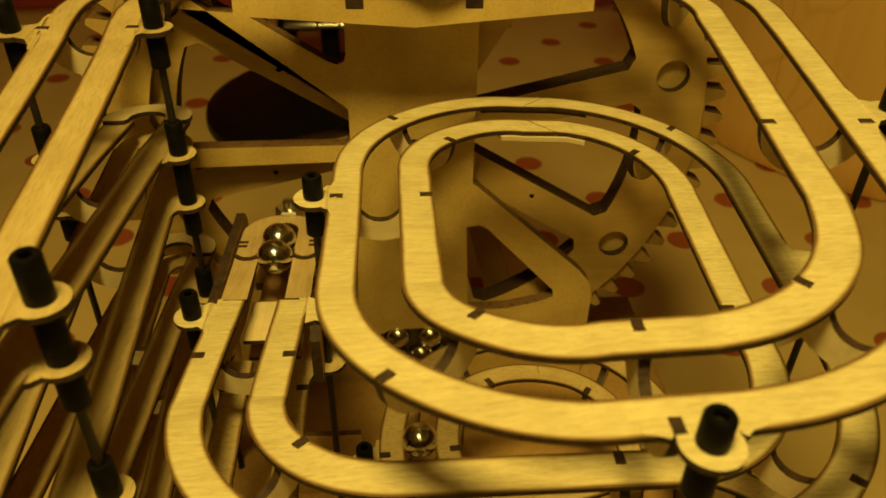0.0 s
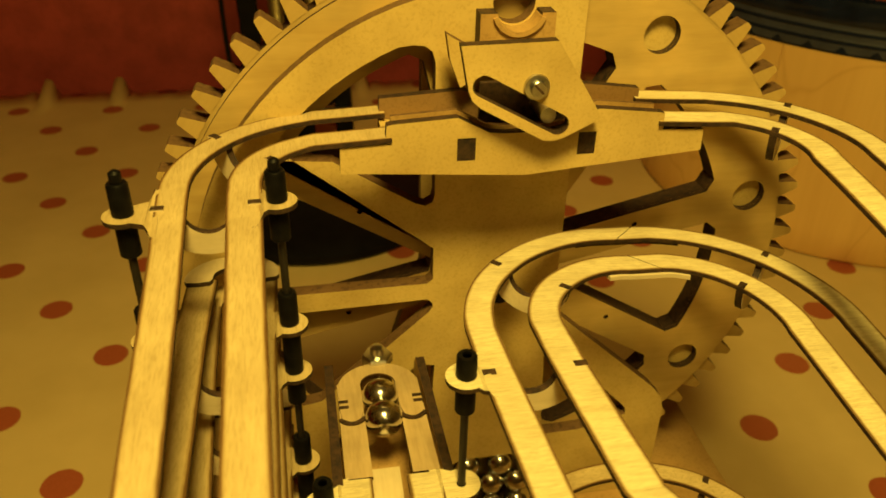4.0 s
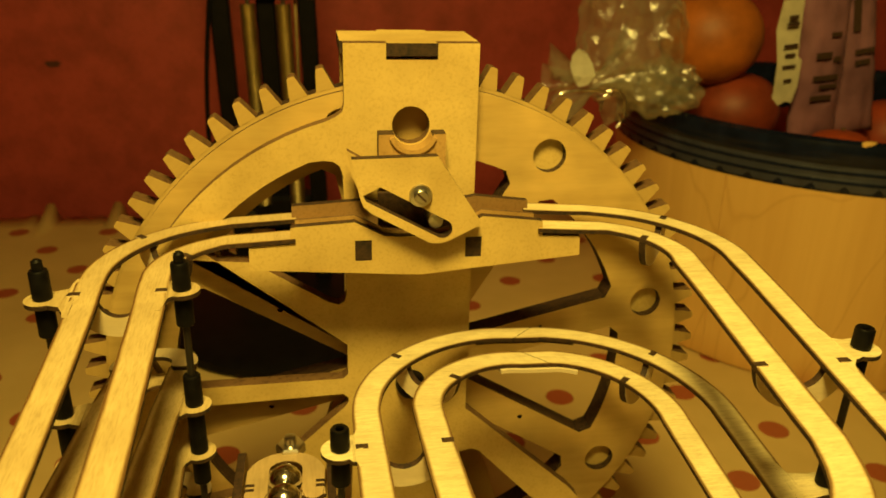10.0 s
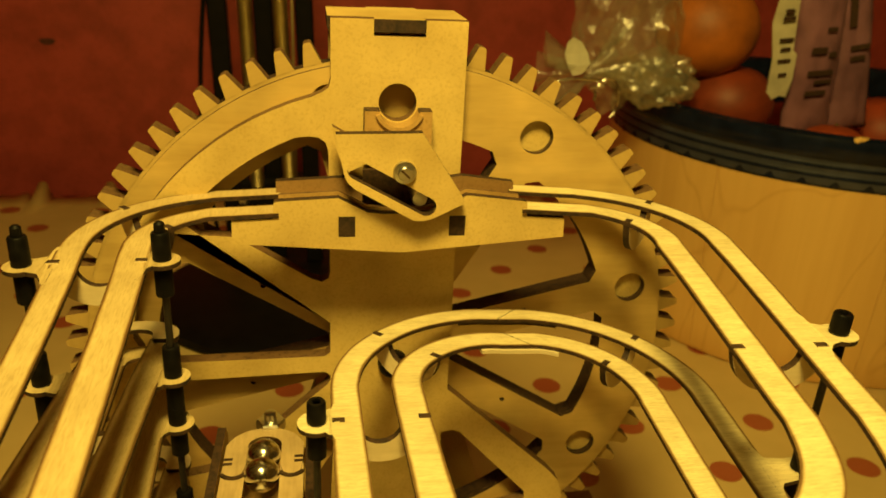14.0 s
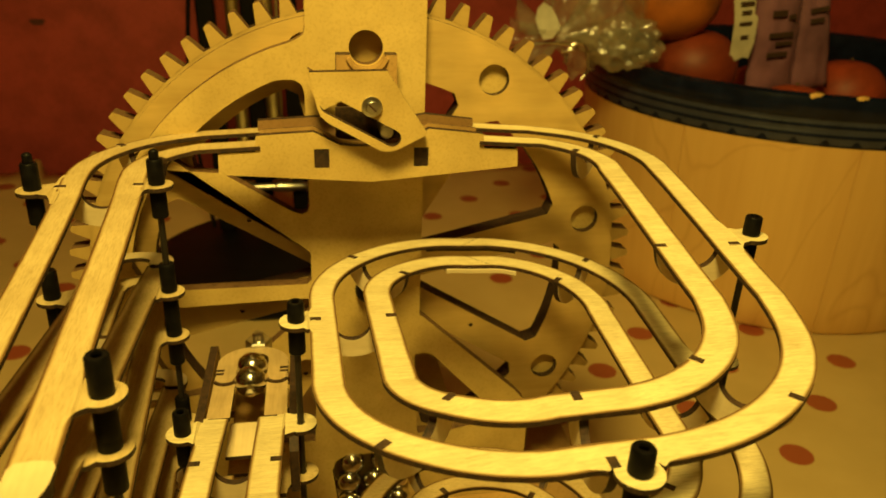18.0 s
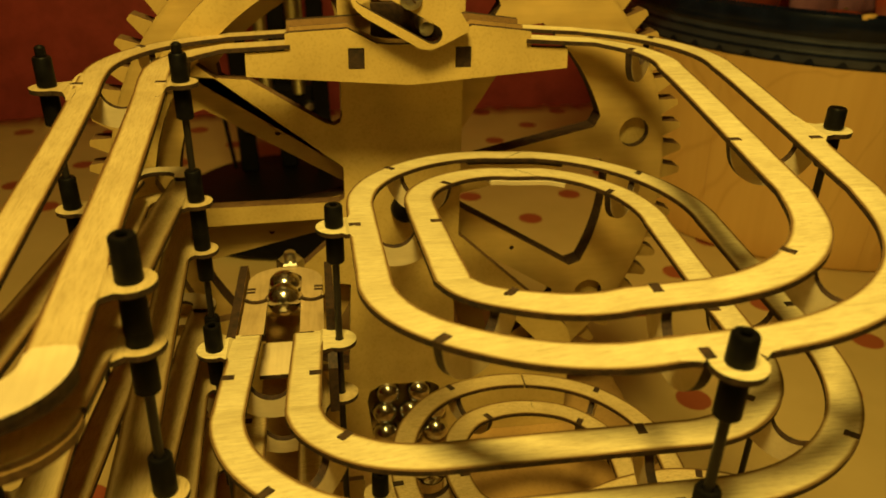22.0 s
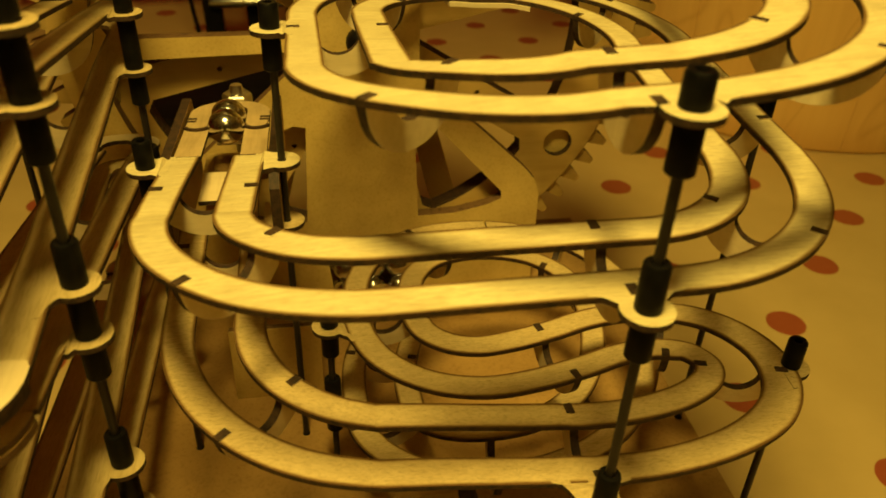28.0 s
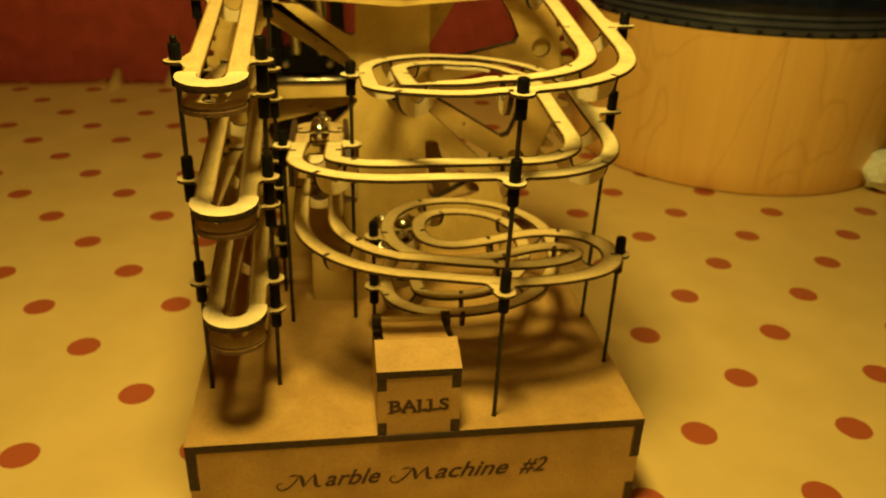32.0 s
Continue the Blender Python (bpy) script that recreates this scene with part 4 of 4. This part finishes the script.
# ---- catch at the end of the spiral track ----
def make_catch():
    t = thing("ball_catch", "small catch of birch plates with burnt side boards and a bolt", "ball catch")
    cx = -51.6

    def deck(u, v, w):
        """The catch dips away from the track's end."""
        return P(u, v, 118.6 + w - (v - 131) * 0.11)

    for a, b in ((-14.6, -6.2), (6.2, 14.6)):
        add("deck", plate("deck", [[(cx + a, 131.2), (cx + b, 131.2), (cx + b, 181), (cx + a, 181)]], 1.6, [DARK_PLY, BURNT], deck), t)
    # flat U on the decks, its leg ends rounded and outlined by burnt cuts
    legs = [(cx - 14.4, 166), (cx - 13.6, 160), (cx - 10.4, 157.6), (cx - 7.4, 159.6), (cx - 6.3, 164)]
    loop = circle(cx, 177, 14.4, 24, 0, 180, False) + legs + circle(cx, 178.6, 6.3, 16, 180, 0, False) + [(2 * cx - x, y) for x, y in reversed(legs)]
    add("end_cap", plate("end_cap", [loop], 0.7, [DARK_PLY, BROWN], lambda u, v, w: deck(u, v, w + 1.62)), t)
    for side in (-1, 1):
        c = cx + side * 10.3
        ring = circle(c, 161.6, 5.0, 12, 200, 340, False) + circle(c, 161.6, 3.7, 12, 340, 200, False)
        ring = [(x, min(y, 160.6)) for x, y in ring]
        add("burnt_cut", plate("burnt_cut", [ring], 0.9, [BURNT, BURNT], lambda u, v, w: deck(u, v, w + 1.65)), t)
        for y in (165.5, 168.6):
            x0 = cx + side * 12.9
            add("burnt_cut", plate("burnt_cut", [[(x0 - 1.7, y), (x0 + 1.7, y), (x0 + 1.7, y + 1.5), (x0 - 1.7, y + 1.5)]], 0.9, [BURNT, BURNT], lambda u, v, w: deck(u, v, w + 1.66)), t)
    for x in (cx - 18.6, cx + 15.4):
        side = [(114, 98), (114, 116), (119, 121.5), (160, 118.5), (190, 116.5), (193, 112), (194, 82), (160, 84)]
        add("side_board", plate("side_board", [side], 3.2, [OLD, BURNT], lambda u, v, w, x=x: P(x + w, u, v)), t, "scorched upright side board")
    add("ramp", plate("ramp", [[(cx - 8.5, 126.5), (cx + 3.5, 126.5), (cx + 3.8, 147), (cx - 8.2, 147)]], 1.6, [PLY_Y, BURNT], lambda u, v, w: P(u, v, 104.6 + w)), t)
    add("slide_plate", plate("slide_plate", [[(cx - 6.0, 175), (cx + 6.0, 175), (cx + 6.0, 192), (cx - 6.0, 192)]], 1.2, [OLD, PLY], lambda u, v, w: P(u, v, 103.6 + w + (v - 175) * 0.10)), t)
    add("stop", block("stop", (cx - 6.0, 173.6, 103.8), (cx + 6.0, 174.9, 105.2), [ZINC], 0.2), t, "bright metal stop edge")
    add("rear_wall", block("rear_wall", (cx - 6.1, 186.5, 98), (cx + 6.1, 189, 113.6), [BROWN], 0.2), t)
    add("floor_plate", plate("floor_plate", [[(cx - 9, 132), (cx + 9, 132), (cx + 9, 186), (cx - 9, 186)]], 1.6, [OLD, BURNT], lambda u, v, w: P(u, v, 92 + w)), t)
    add("nut", lathe("nut", [(2.5, 5.0), (5.2, 4.9), (5.8, 4.2), (5.8, 0.8), (5.2, 0), (2.5, 0)], [ZINC], 6, (cx + 1.5, 194.5, 111.5)), t, "zinc hex nut")
    add("bolt", lathe("bolt", [(0, 8.5), (2.2, 8.2), (2.6, 7.2), (2.6, -20), (0, -20)], [ZINC], 14, (cx + 1.5, 194.5, 111.5)), t, "zinc bolt end")
    add("lower_plate", block("lower_plate", (cx - 14, 182, 84), (cx + 14, 200, 88), [MDF, BROWN], 0.2, 2), t)
    add("foot_plate", block("foot_plate", (-60, 146, 0.1), (-24, 149, 36), [MDF, BROWN], 0.2, 1), t)


make_catch()


# ---- steel balls ----
def make_balls():
    r = 6.3
    me = lathe("ball", [(r * math.sin(math.pi * i / 20), -r * math.cos(math.pi * i / 20)) for i in range(21)], [STEEL], 32, (0, 0, -TOP))
    places = [(-51.6, 170, 117.2), (-51.6, 157.4, 118.6)]
    # the pile behind the tower's foot opening
    for row, (y0, z0, xs) in enumerate([(210.6, 6.35, (-9.8, 3.0, 15.8)), (214.0, 17.2, (-10.0, 3.2, 15.4)), (215.6, 27.9, (-8.2, 7.4))]):
        places += [(x, y0, z0) for x in xs]
    p, d, z = LOWER.at(LOWER.near(-1.0, 112, 0.3, 0.6))
    places.append((p.x, p.y, z + 2.0))
    for x, y, z in places:
        ob = tagged(new("steel_ball", me), "polished steel ball bearing", "ball", "steel balls")
        ob.location = P(x, y, z)


make_balls()

def crumpled(name, centre, radii, seed, amount, mats, detail=4):
    bm = bmesh.new()
    bmesh.ops.create_icosphere(bm, subdivisions=detail, radius=1.0)
    for v in bm.verts:
        d = v.co.normalized()
        w = 1 + amount * (noise.noise(d * 2.3 + Vector((seed, 0, 0))) + 0.7 * abs(noise.noise(d * 5.1 + Vector((0, seed, 0)))) + 0.35 * abs(noise.noise(d * 11 + Vector((0, 0, seed)))))
        v.co = P(centre[0] + radii[0] * d.x * w, centre[1] + radii[1] * d.y * w, centre[2] + radii[2] * d.z * w)
    me = from_bm(name, bm, mats)
    return me


# ---- fruit bowl behind the machine ----
def bowl_wood():
    """Lacquered pale wood: upright streaks and a few faint growth lines that arch."""
    m, nt, bs = nodes("bowl_wood")
    streak = noise_of(nt, coords(nt, (70, 70, 2.2)), 1.0, 4.0)
    arches = noise_of(nt, coords(nt, (11, 11, 5)), 1.0, 1.5)
    steps = nt.nodes.new("ShaderNodeMath")
    steps.operation = "PINGPONG"
    steps.inputs[1].default_value = 0.13
    nt.links.new(arches, steps.inputs[0])
    ground = ramp(nt, streak, [(0.28, (0.77, 0.465, 0.15)), (0.72, (0.86, 0.55, 0.19))])
    line = ramp(nt, steps.outputs[0], [(0.0, (0.74, 0.62, 0.5)), (0.009, (1, 1, 1))])
    nt.links.new(mixed(nt, "MULTIPLY", 0.4, ground, line), bs.inputs["Base Color"])
    bs.inputs["Roughness"].default_value = 0.3
    bump(nt, bs, streak, 0.1, 0.0004)
    return m


def make_bowl():
    t = thing("wooden_bowl", "large round pale wooden bowl with a dark striped rim", "bowl")
    cx, cy, R = 487, 652, 206.0
    light = bowl_wood()
    dark = plain("rim_navy", (0.008, 0.012, 0.032), 0.22, 0.0, 60.0, 0.4, 0.05, 0.28)
    grey = plain("rim_grey_line", (0.045, 0.05, 0.078), 0.35, 0.0, 60.0, 0.3)
    low, top = -61.8, 120.0

    def rad(h):
        f = (h - low) / (top - low)
        return R * (0.985 + 0.05 * f ** 0.7)

    n = 9
    for k in range(n):
        a0, a1 = 360 / n * k + 15.05, 360 / n * (k + 1) + 14.95
        verts, faces = [], []
        hs = [low, low + 3, low + 30, low + 70, low + 110, low + 150, top]
        for h in hs:
            ro = rad(h) - (2 if h == low else 0)
            for ring in (ro, ro - 9):
                for i in range(11):
                    a = radians(a0 + (a1 - a0) * i / 10)
                    verts.append(P(cx + ring * math.cos(a), cy + ring * math.sin(a), h))
        for j in range(len(hs) - 1):
            for ring in (0, 11):
                for i in range(10):
                    b = j * 22 + ring + i
                    faces.append([b, b + 1, b + 23, b + 22])
            for i in (0, 10):
                b = j * 22 + i
                faces.append([b, b + 22, b + 33, b + 11])
        m = len(hs) - 1
        for j in (0, m):
            for i in range(10):
                b = j * 22 + i
                faces.append([b, b + 1, b + 12, b + 11])
        me = mesh_of("stave", verts, faces, [light], smooth=True)
        bm = bmesh.new()
        bm.from_mesh(me)
        bmesh.ops.recalc_face_normals(bm, faces=bm.faces)
        bm.to_mesh(me)
        bm.free()
        me.set_sharp_from_angle(angle=radians(40))
        add("stave", me, t)
    rt = rad(top)
    prof = [(rt - 9, top + 0.1), (rt + 0.4, top + 0.1), (rt + 0.9, top + 1.6), (rt + 0.9, top + 6.4), (rt + 1.5, top + 6.8), (rt + 1.5, top + 8.4), (rt + 1.2, top + 8.8), (rt + 1.3, top + 13.0), (rt + 1.9, top + 13.4), (rt + 1.9, top + 15.0), (rt + 1.6, top + 15.4), (rt + 1.7, top + 18.6),
            (rt + 2.6, top + 19.4), (rt + 4.2, top + 24), (rt + 4.4, top + 29), (rt + 2.8, top + 33.5), (rt - 2, top + 35.6), (rt - 8, top + 33), (rt - 10, top + 22), (rt - 9.6, top - 60), (rt - 9, top - 60), (rt - 9, top + 0.1)]
    prof = [(r, top + 1.22 * (h - top) if h > top else h) for r, h in prof]
    slots = [0, 0, 1, 0, 0, 0, 1, 0, 0, 0, 1, 0, 0, 0, 0, 0, 0, 0, 0, 0, 0]
    add("rim", lathe("rim", prof, [dark, grey], 72, (cx, cy, 0), slots=slots), t, "glossy dark navy rim with grey bands")
    for k in range(54):
        a = radians(360 / 54 * k)
        tri = plate("painted_triangle", [[(-5.2, 1.2), (5.2, 1.2), (0.8, 6.0), (-0.8, 6.0)]], 0.5, [dark, dark], lambda u, v, w: P(cx + (rt + 0.75 + w) * math.cos(a + u / rt), cy + (rt + 0.75 + w) * math.sin(a + u / rt), top + v))
        add("painted_triangle", tri, t)
    for a in (-117, -107.5, -84):
        chip = crumpled("worn_chip", (cx + (rt - 1) * math.cos(radians(a)), cy + (rt - 1) * math.sin(radians(a)), top + 41.6), (6.5, 3.2, 2.6), a * 0.1, 0.3, [light], 2)
        add("worn_chip", chip, t, "chipped pale spot on the rim")
    add("bottom", lathe("bottom", [(0, low + 6), (150, low + 6), (150, low + 0.2), (0, low + 0.2)], [light], 48, (cx, cy, 0)), t)
    return cx, cy, top


BX, BY, BTOP = make_bowl()


def fruit(kind, label, x, y, z, r, colour, squash, pits):
    m, nt, bs = nodes(kind + "_skin")
    v = coords(nt, (1, 1, 1))
    f, s = noise_of(nt, v, pits, 3.0), noise_of(nt, v, 38.0, 4.0)
    nt.links.new(ramp(nt, s, [(0.3, tuple(c * 0.62 for c in colour)), (0.68, tuple(c * 1.1 for c in colour))]), bs.inputs["Base Color"])
    bs.inputs["Roughness"].default_value = 0.52
    bump(nt, bs, f, 0.3, 0.0006)
    t = thing(kind, label, kind, "fruit in the bowl")
    prof = []
    for i in range(25):
        a = math.pi * i / 24
        prof.append((r * math.sin(a), -squash * r * math.cos(a) * (1 - 0.10 * max(0, math.cos(math.pi - a)) ** 8)))
    add("skin", lathe("skin", prof, [m], 32, (x, y, z)), t)
    add("stalk", lathe("stalk", [(0, 1.5), (1.8, 1.2), (2.2, 0), (0, -1)], [BROWN], 8, (x, y, z + squash * r * 0.96)), t)


fruit("orange", "ripe orange in a clear bag on top of the fruit", 316, 600, 226, 45, (0.46, 0.135, 0.02), 0.94, 420.0)
fruit("apple", "large red apple lying under the clear bag", 346, 596, 162, 41, (0.25, 0.042, 0.016), 0.86, 60.0)
fruit("orange", "ripe orange lying in the wooden bowl", 428, 548, 121, 35, (0.46, 0.075, 0.02), 0.94, 420.0)
fruit("orange", "ripe orange lying in the wooden bowl", 470, 560, 96, 38, (0.72, 0.22, 0.03), 0.94, 420.0)
fruit("apple", "red apple lying in the wooden bowl", 384, 560, 100, 43, (0.42, 0.07, 0.03), 0.9, 60.0)
fruit("apple", "red apple lying in the wooden bowl", 555, 560, 100, 42, (0.42, 0.08, 0.03), 0.9, 60.0)
fruit("apple", "red apple lying in the wooden bowl", 340, 650, 120, 42, (0.42, 0.07, 0.03), 0.9, 60.0)
fruit("orange", "ripe orange lying in the wooden bowl", 455, 650, 112, 44, (0.70, 0.22, 0.03), 0.94, 420.0)
fruit("apple", "red apple lying in the wooden bowl", 560, 655, 120, 42, (0.42, 0.07, 0.03), 0.9, 60.0)


# ---- clear bag, packets and label lying on the fruit ----
def film_material():
    m = bpy.data.materials.new("clear_film")
    m.use_nodes = True
    nt = m.node_tree
    nt.nodes.remove(nt.nodes["Principled BSDF"])
    out = nt.nodes["Material Output"]
    clear = nt.nodes.new("ShaderNodeBsdfTransparent")
    clear.inputs[0].default_value = (0.94, 0.94, 0.92, 1)
    shine = nt.nodes.new("ShaderNodeBsdfGlossy")
    shine.inputs["Roughness"].default_value = 0.2
    haze = nt.nodes.new("ShaderNodeBsdfDiffuse")
    haze.inputs[0].default_value = (0.85, 0.78, 0.56, 1)
    n = noise_of(nt, coords(nt, (1, 1, 1)), 70.0, 4.0)
    b = node(nt, "ShaderNodeBump", Strength=0.7, Distance=0.004)
    nt.links.new(n, b.inputs["Height"])
    nt.links.new(b.outputs[0], shine.inputs["Normal"])
    one, two = nt.nodes.new("ShaderNodeMixShader"), nt.nodes.new("ShaderNodeMixShader")
    one.inputs[0].default_value, two.inputs[0].default_value = 0.16, 0.11
    nt.links.new(clear.outputs[0], one.inputs[1])
    nt.links.new(shine.outputs[0], one.inputs[2])
    nt.links.new(one.outputs[0], two.inputs[1])
    nt.links.new(haze.outputs[0], two.inputs[2])
    nt.links.new(two.outputs[0], out.inputs[0])
    return m


FILM = film_material()


def make_bag():
    t = thing("clear_bag", "crumpled clear plastic bag with a tied end over the bowl rim", "plastic bag", "things on the fruit")
    add("bag_body", crumpled("bag_body", (236, 588, 222), (42, 42, 56), 3.1, 0.3, [FILM], 4), t)
    add("bag_fold", crumpled("bag_fold", (262, 572, 186), (32, 30, 22), 8.4, 0.3, [FILM], 4), t)
    # gathered neck and a frill past the tie
    verts, faces = [], []
    n, rows = 40, 9
    for j in range(rows):
        f = j / (rows - 1)
        cx, cz = 226 - 66 * f, 208 - 32 * f
        r = 26 * abs(f - 0.42) * 1.9 + 3.5
        for i in range(n):
            a = 2 * math.pi * i / n
            k = r * (1 + 0.35 * math.sin(7 * a + 3 * f) + 0.2 * math.sin(13 * a))
            verts.append(P(cx - 4 * math.sin(5 * a) * f, 560 + k * math.cos(a) * 0.8, cz + k * math.sin(a)))
    for j in range(rows - 1):
        for i in range(n):
            faces.append([j * n + i, j * n + (i + 1) % n, (j + 1) * n + (i + 1) % n, (j + 1) * n + i])
    add("bag_neck", mesh_of("bag_neck", verts, faces, [FILM], smooth=True), t)
    white = plain("white_paper", (0.72, 0.68, 0.56), 0.6, 0.0, 120.0, 0.08)
    leaf = [(-3, -16), (6, -15), (12, -7), (9, 2), (2, 11), (-6, 15), (-11, 10), (-12, 1), (-8, -9)]
    tag = plate("tie_tag", [leaf], 0.6, [white, white], lambda u, v, w: P(181 + u, 545 + w + 3 * math.sin(u * 0.16), 208 + v))
    add("tie_tag", tag, t, "white paper tie tag")
    shine = plain("wire_tie", (0.8, 0.78, 0.70), 0.2, 1.0, 60.0, 0.05)
    for k, (x0, z0, a, b) in enumerate(((186, 185, 22, 4), (212, 172, 11, 17))):
        pts = [P(x0 + a * math.cos(g), 548 + 3 * k, z0 + b * math.sin(g)) for g in [0.125 * math.pi * i - 1.1 for i in range(12)]]
        add("twist_wire", tube("twist_wire", pts, 1.1 * MM, [shine], 6), t)


make_bag()


def make_packet(x, y, z, w, h, lean, turn, seed, bars):
    t = thing("snack_packet", "crumpled mauve plastic packet standing in the fruit", "packet", "things on the fruit")
    mauve = plain("mauve_film", (0.27, 0.125, 0.18), 0.28, 0.0, 26.0, 0.3, 0.3)
    bm = bmesh.new()
    nx, nz = 14, 22
    m = Matrix.Translation(P(x, y, z)) @ pose(0, 0, 0, 0, lean, turn)
    grid = {}
    for side in (-1, 1):
        for j in range(nz + 1):
            for i in range(nx + 1):
                u, v = i / nx * 2 - 1, j / nz * 2 - 1
                puff = max(0.0, (1 - u ** 4) * (1 - v ** 6)) * 9 + 2.2 * noise.noise(Vector((u * 2.5 + seed, v * 4, side))) + 1.2
                edge = 1 + 0.06 * noise.noise(Vector((u * 3, v * 6, seed)))
                grid[side, i, j] = bm.verts.new(m @ Vector((u * w / 2 * edge * MM, side * puff * MM, v * h / 2 * MM)))
    for side in (-1, 1):
        for j in range(nz):
            for i in range(nx):
                q = [grid[side, i, j], grid[side, i + 1, j], grid[side, i + 1, j + 1], grid[side, i, j + 1]]
                bm.faces.new(q)
    for j in range(nz):
        for i in (0, nx):
            bm.faces.new([grid[-1, i, j], grid[1, i, j], grid[1, i, j + 1], grid[-1, i, j + 1]])
    for i in range(nx):
        for j in (0, nz):
            bm.faces.new([grid[-1, i, j], grid[1, i, j], grid[1, i + 1, j], grid[-1, i + 1, j]])
    add("pouch", from_bm("pouch", bm, [mauve], True), t)
    for bx, bz, bw, bh in bars:
        me = block("print_bar", (bx - bw / 2, -13.6, bz - bh / 2 - TOP), (bx + bw / 2, -12.8, bz + bh / 2 - TOP), [INK], 0.2)
        add("print_bar", me, t, m=m)


make_packet(420, 590, 205, 50, 150, -4, 6, 1.7, [(-6, 8, 16, 6), (8, 4, 8, 5), (-2, -12, 26, 5), (2, -20, 18, 4), (-4, -30, 22, 5), (4, 26, 10, 4)])
make_packet(464, 606, 208, 42, 150, -11, -4, 5.2, [(-4, 40, 7, 30), (4, 6, 18, 5), (2, -4, 14, 5)])


def make_label():
    t = thing("paper_label", "torn white printed paper label among the fruit", "label", "things on the fruit")
    white = plain("label_paper", (0.66, 0.60, 0.46), 0.6, 0.0, 90.0, 0.12)
    m = Matrix.Translation(P(372, 565, 217)) @ pose(0, 0, 0, 0, -5, 8)
    loop = [(-12, -44), (-6, -46), (2, -43), (9, -45), (12, -30), (14, -8), (10, -4), (12, 20), (11, 44), (2, 46), (-10, 44), (-13, 20), (-11, -10)]
    add("paper", plate("paper", [loop], 0.5, [white, white], lambda u, v, w: m @ Vector((u * MM, (w + 2.0 * math.sin(v * 0.07)) * MM, v * MM))), t)
    for z, w in ((30, 9), (24, 12), (6, 14), (-2, 10), (-12, 13), (-24, 8)):
        add("print_bar", block("print_bar", (-w / 2, -3.0, z - 1.6 - TOP), (w / 2, -2.2, z + 1.6 - TOP), [INK], 0.1), t, m=m)


make_label()


def make_scrap():
    t = thing("plastic_scrap", "crumpled pale clear wrapper lying on the tablecloth", "wrapper")
    pale = plain("pale_wrapper", (0.72, 0.76, 0.70), 0.3, 0.0, 90.0, 0.1)
    add("wrapper", crumpled("wrapper", (612, 462, -38), (36, 26, 23), 5.7, 0.3, [pale], 3), t)


make_scrap()


def make_wall_mark():
    """A small dark scuff on the red wall."""
    scuff = plain("wall_scuff", (0.10, 0.022, 0.016), 0.7, 0.0, 400.0, 0.4)
    loop = [(9.5 * math.cos(a) * (1 + 0.15 * math.sin(3 * a)), 5.2 * math.sin(a) * (1 + 0.2 * math.cos(2 * a))) for a in [2 * math.pi * i / 20 for i in range(20)]]
    mark = new("wall_mark", plate("wall_mark", [loop], 0.4, [scuff, scuff], lambda u, v, w: P(-376 + u, 1059.4 + w, 129 + v)))
    tagged(mark, "small dark scuff on the red painted wall", "scuff mark")


make_wall_mark()


# ---- spring-armed lamp stand on the table behind the wheel ----
def make_stand():
    t = thing("lamp_stand", "black lamp stand with two brass springs on a heavy base", "lamp stand")
    cx, cy = -73, 712

    def lean(x, z):
        """The whole stand leans a little."""
        return x + (240 - z) * 0.028

    def post(name, x, half, y0, y1):
        me = block(name, (x - half, y0, -40), (x + half, y1, 420), [BLACK], 2)
        for v in me.vertices:
            v.co.x += (0.302 - v.co.z) * 0.028
        add(name, me, t)

    def spring(x):
        turns, z0, z1 = 104, 44, 240
        pts = [P(lean(x, z0 + (z1 - z0) * k / (10 * turns)) + 6.4 * math.cos(2 * math.pi * k / 10), cy - 6 + 6.4 * math.sin(2 * math.pi * k / 10), z0 + (z1 - z0) * k / (10 * turns)) for k in range(10 * turns + 1)]
        add("spring", tube("spring", pts, 0.92 * MM, [BRASS], 5), t, "close-wound brass tension spring")
        add("hook", tube("hook", [P(x, cy - 6, 240), P(x, cy - 6, 262)], 2.0 * MM, [ZINC], 8), t)

    add("base", lathe("base", [(0, -61.9), (122, -61.9), (126, -58), (125, -52), (113, -45), (50, -40), (0, -38)], [BLACK], 64, (-65, 660, 0)), t, "heavy black round foot")
    post("arm", cx - 45.4, 9, cy - 8, cy + 8)
    post("arm", cx + 34.6, 8.5, cy - 8, cy + 8)
    post("middle_arm", cx - 4, 9, cy + 2, cy + 14)
    rail = block("guide_strip", (cx + 22.5, cy + 4, 50), (cx + 25.5, cy + 7, 300), [BRASS], 0.5)
    add("guide_strip", rail, t, "thin brass guide strip")
    spring(cx - 19.8)
    spring(cx + 12.7)
    add("top_bar", block("top_bar", (cx - 54, cy - 12, 246), (cx + 43, cy - 4, 256), [BRASS], 2), t, "dull brass cross bar")
    add("low_bar", lathe("low_bar", [(0, -44), (4, -44), (5.5, -40), (5.5, -12), (4, -10), (4, 10), (5.5, 12), (5.5, 40), (4, 44), (0, 44)], [ZINC], 18, (cx + 4, cy - 14, 12), "x"), t, "bright turned cross pin")
    add("clamp", block("clamp", (cx - 34, cy - 8, 16), (cx + 34, cy + 22, 52), [BLACK], 4), t)
    for x in (cx - 28, cx + 28):
        add("knob", lathe("knob", [(0, -9), (4, -8), (5.5, -4), (5.5, 0), (0, 0)], [ZINC], 18, (x, cy - 8.4, 32), "y"), t, "bright round knob")
    cable = [P(cx - 52 - 12 * math.sin((k - 3) / 11 * math.pi) * (k > 3), cy - 10, 330 - 26 * k) for k in range(15)]
    add("cable", tube("cable", cable, 2.2 * MM, [RUBBER], 8), t, "thin black hanging cable")


make_stand()
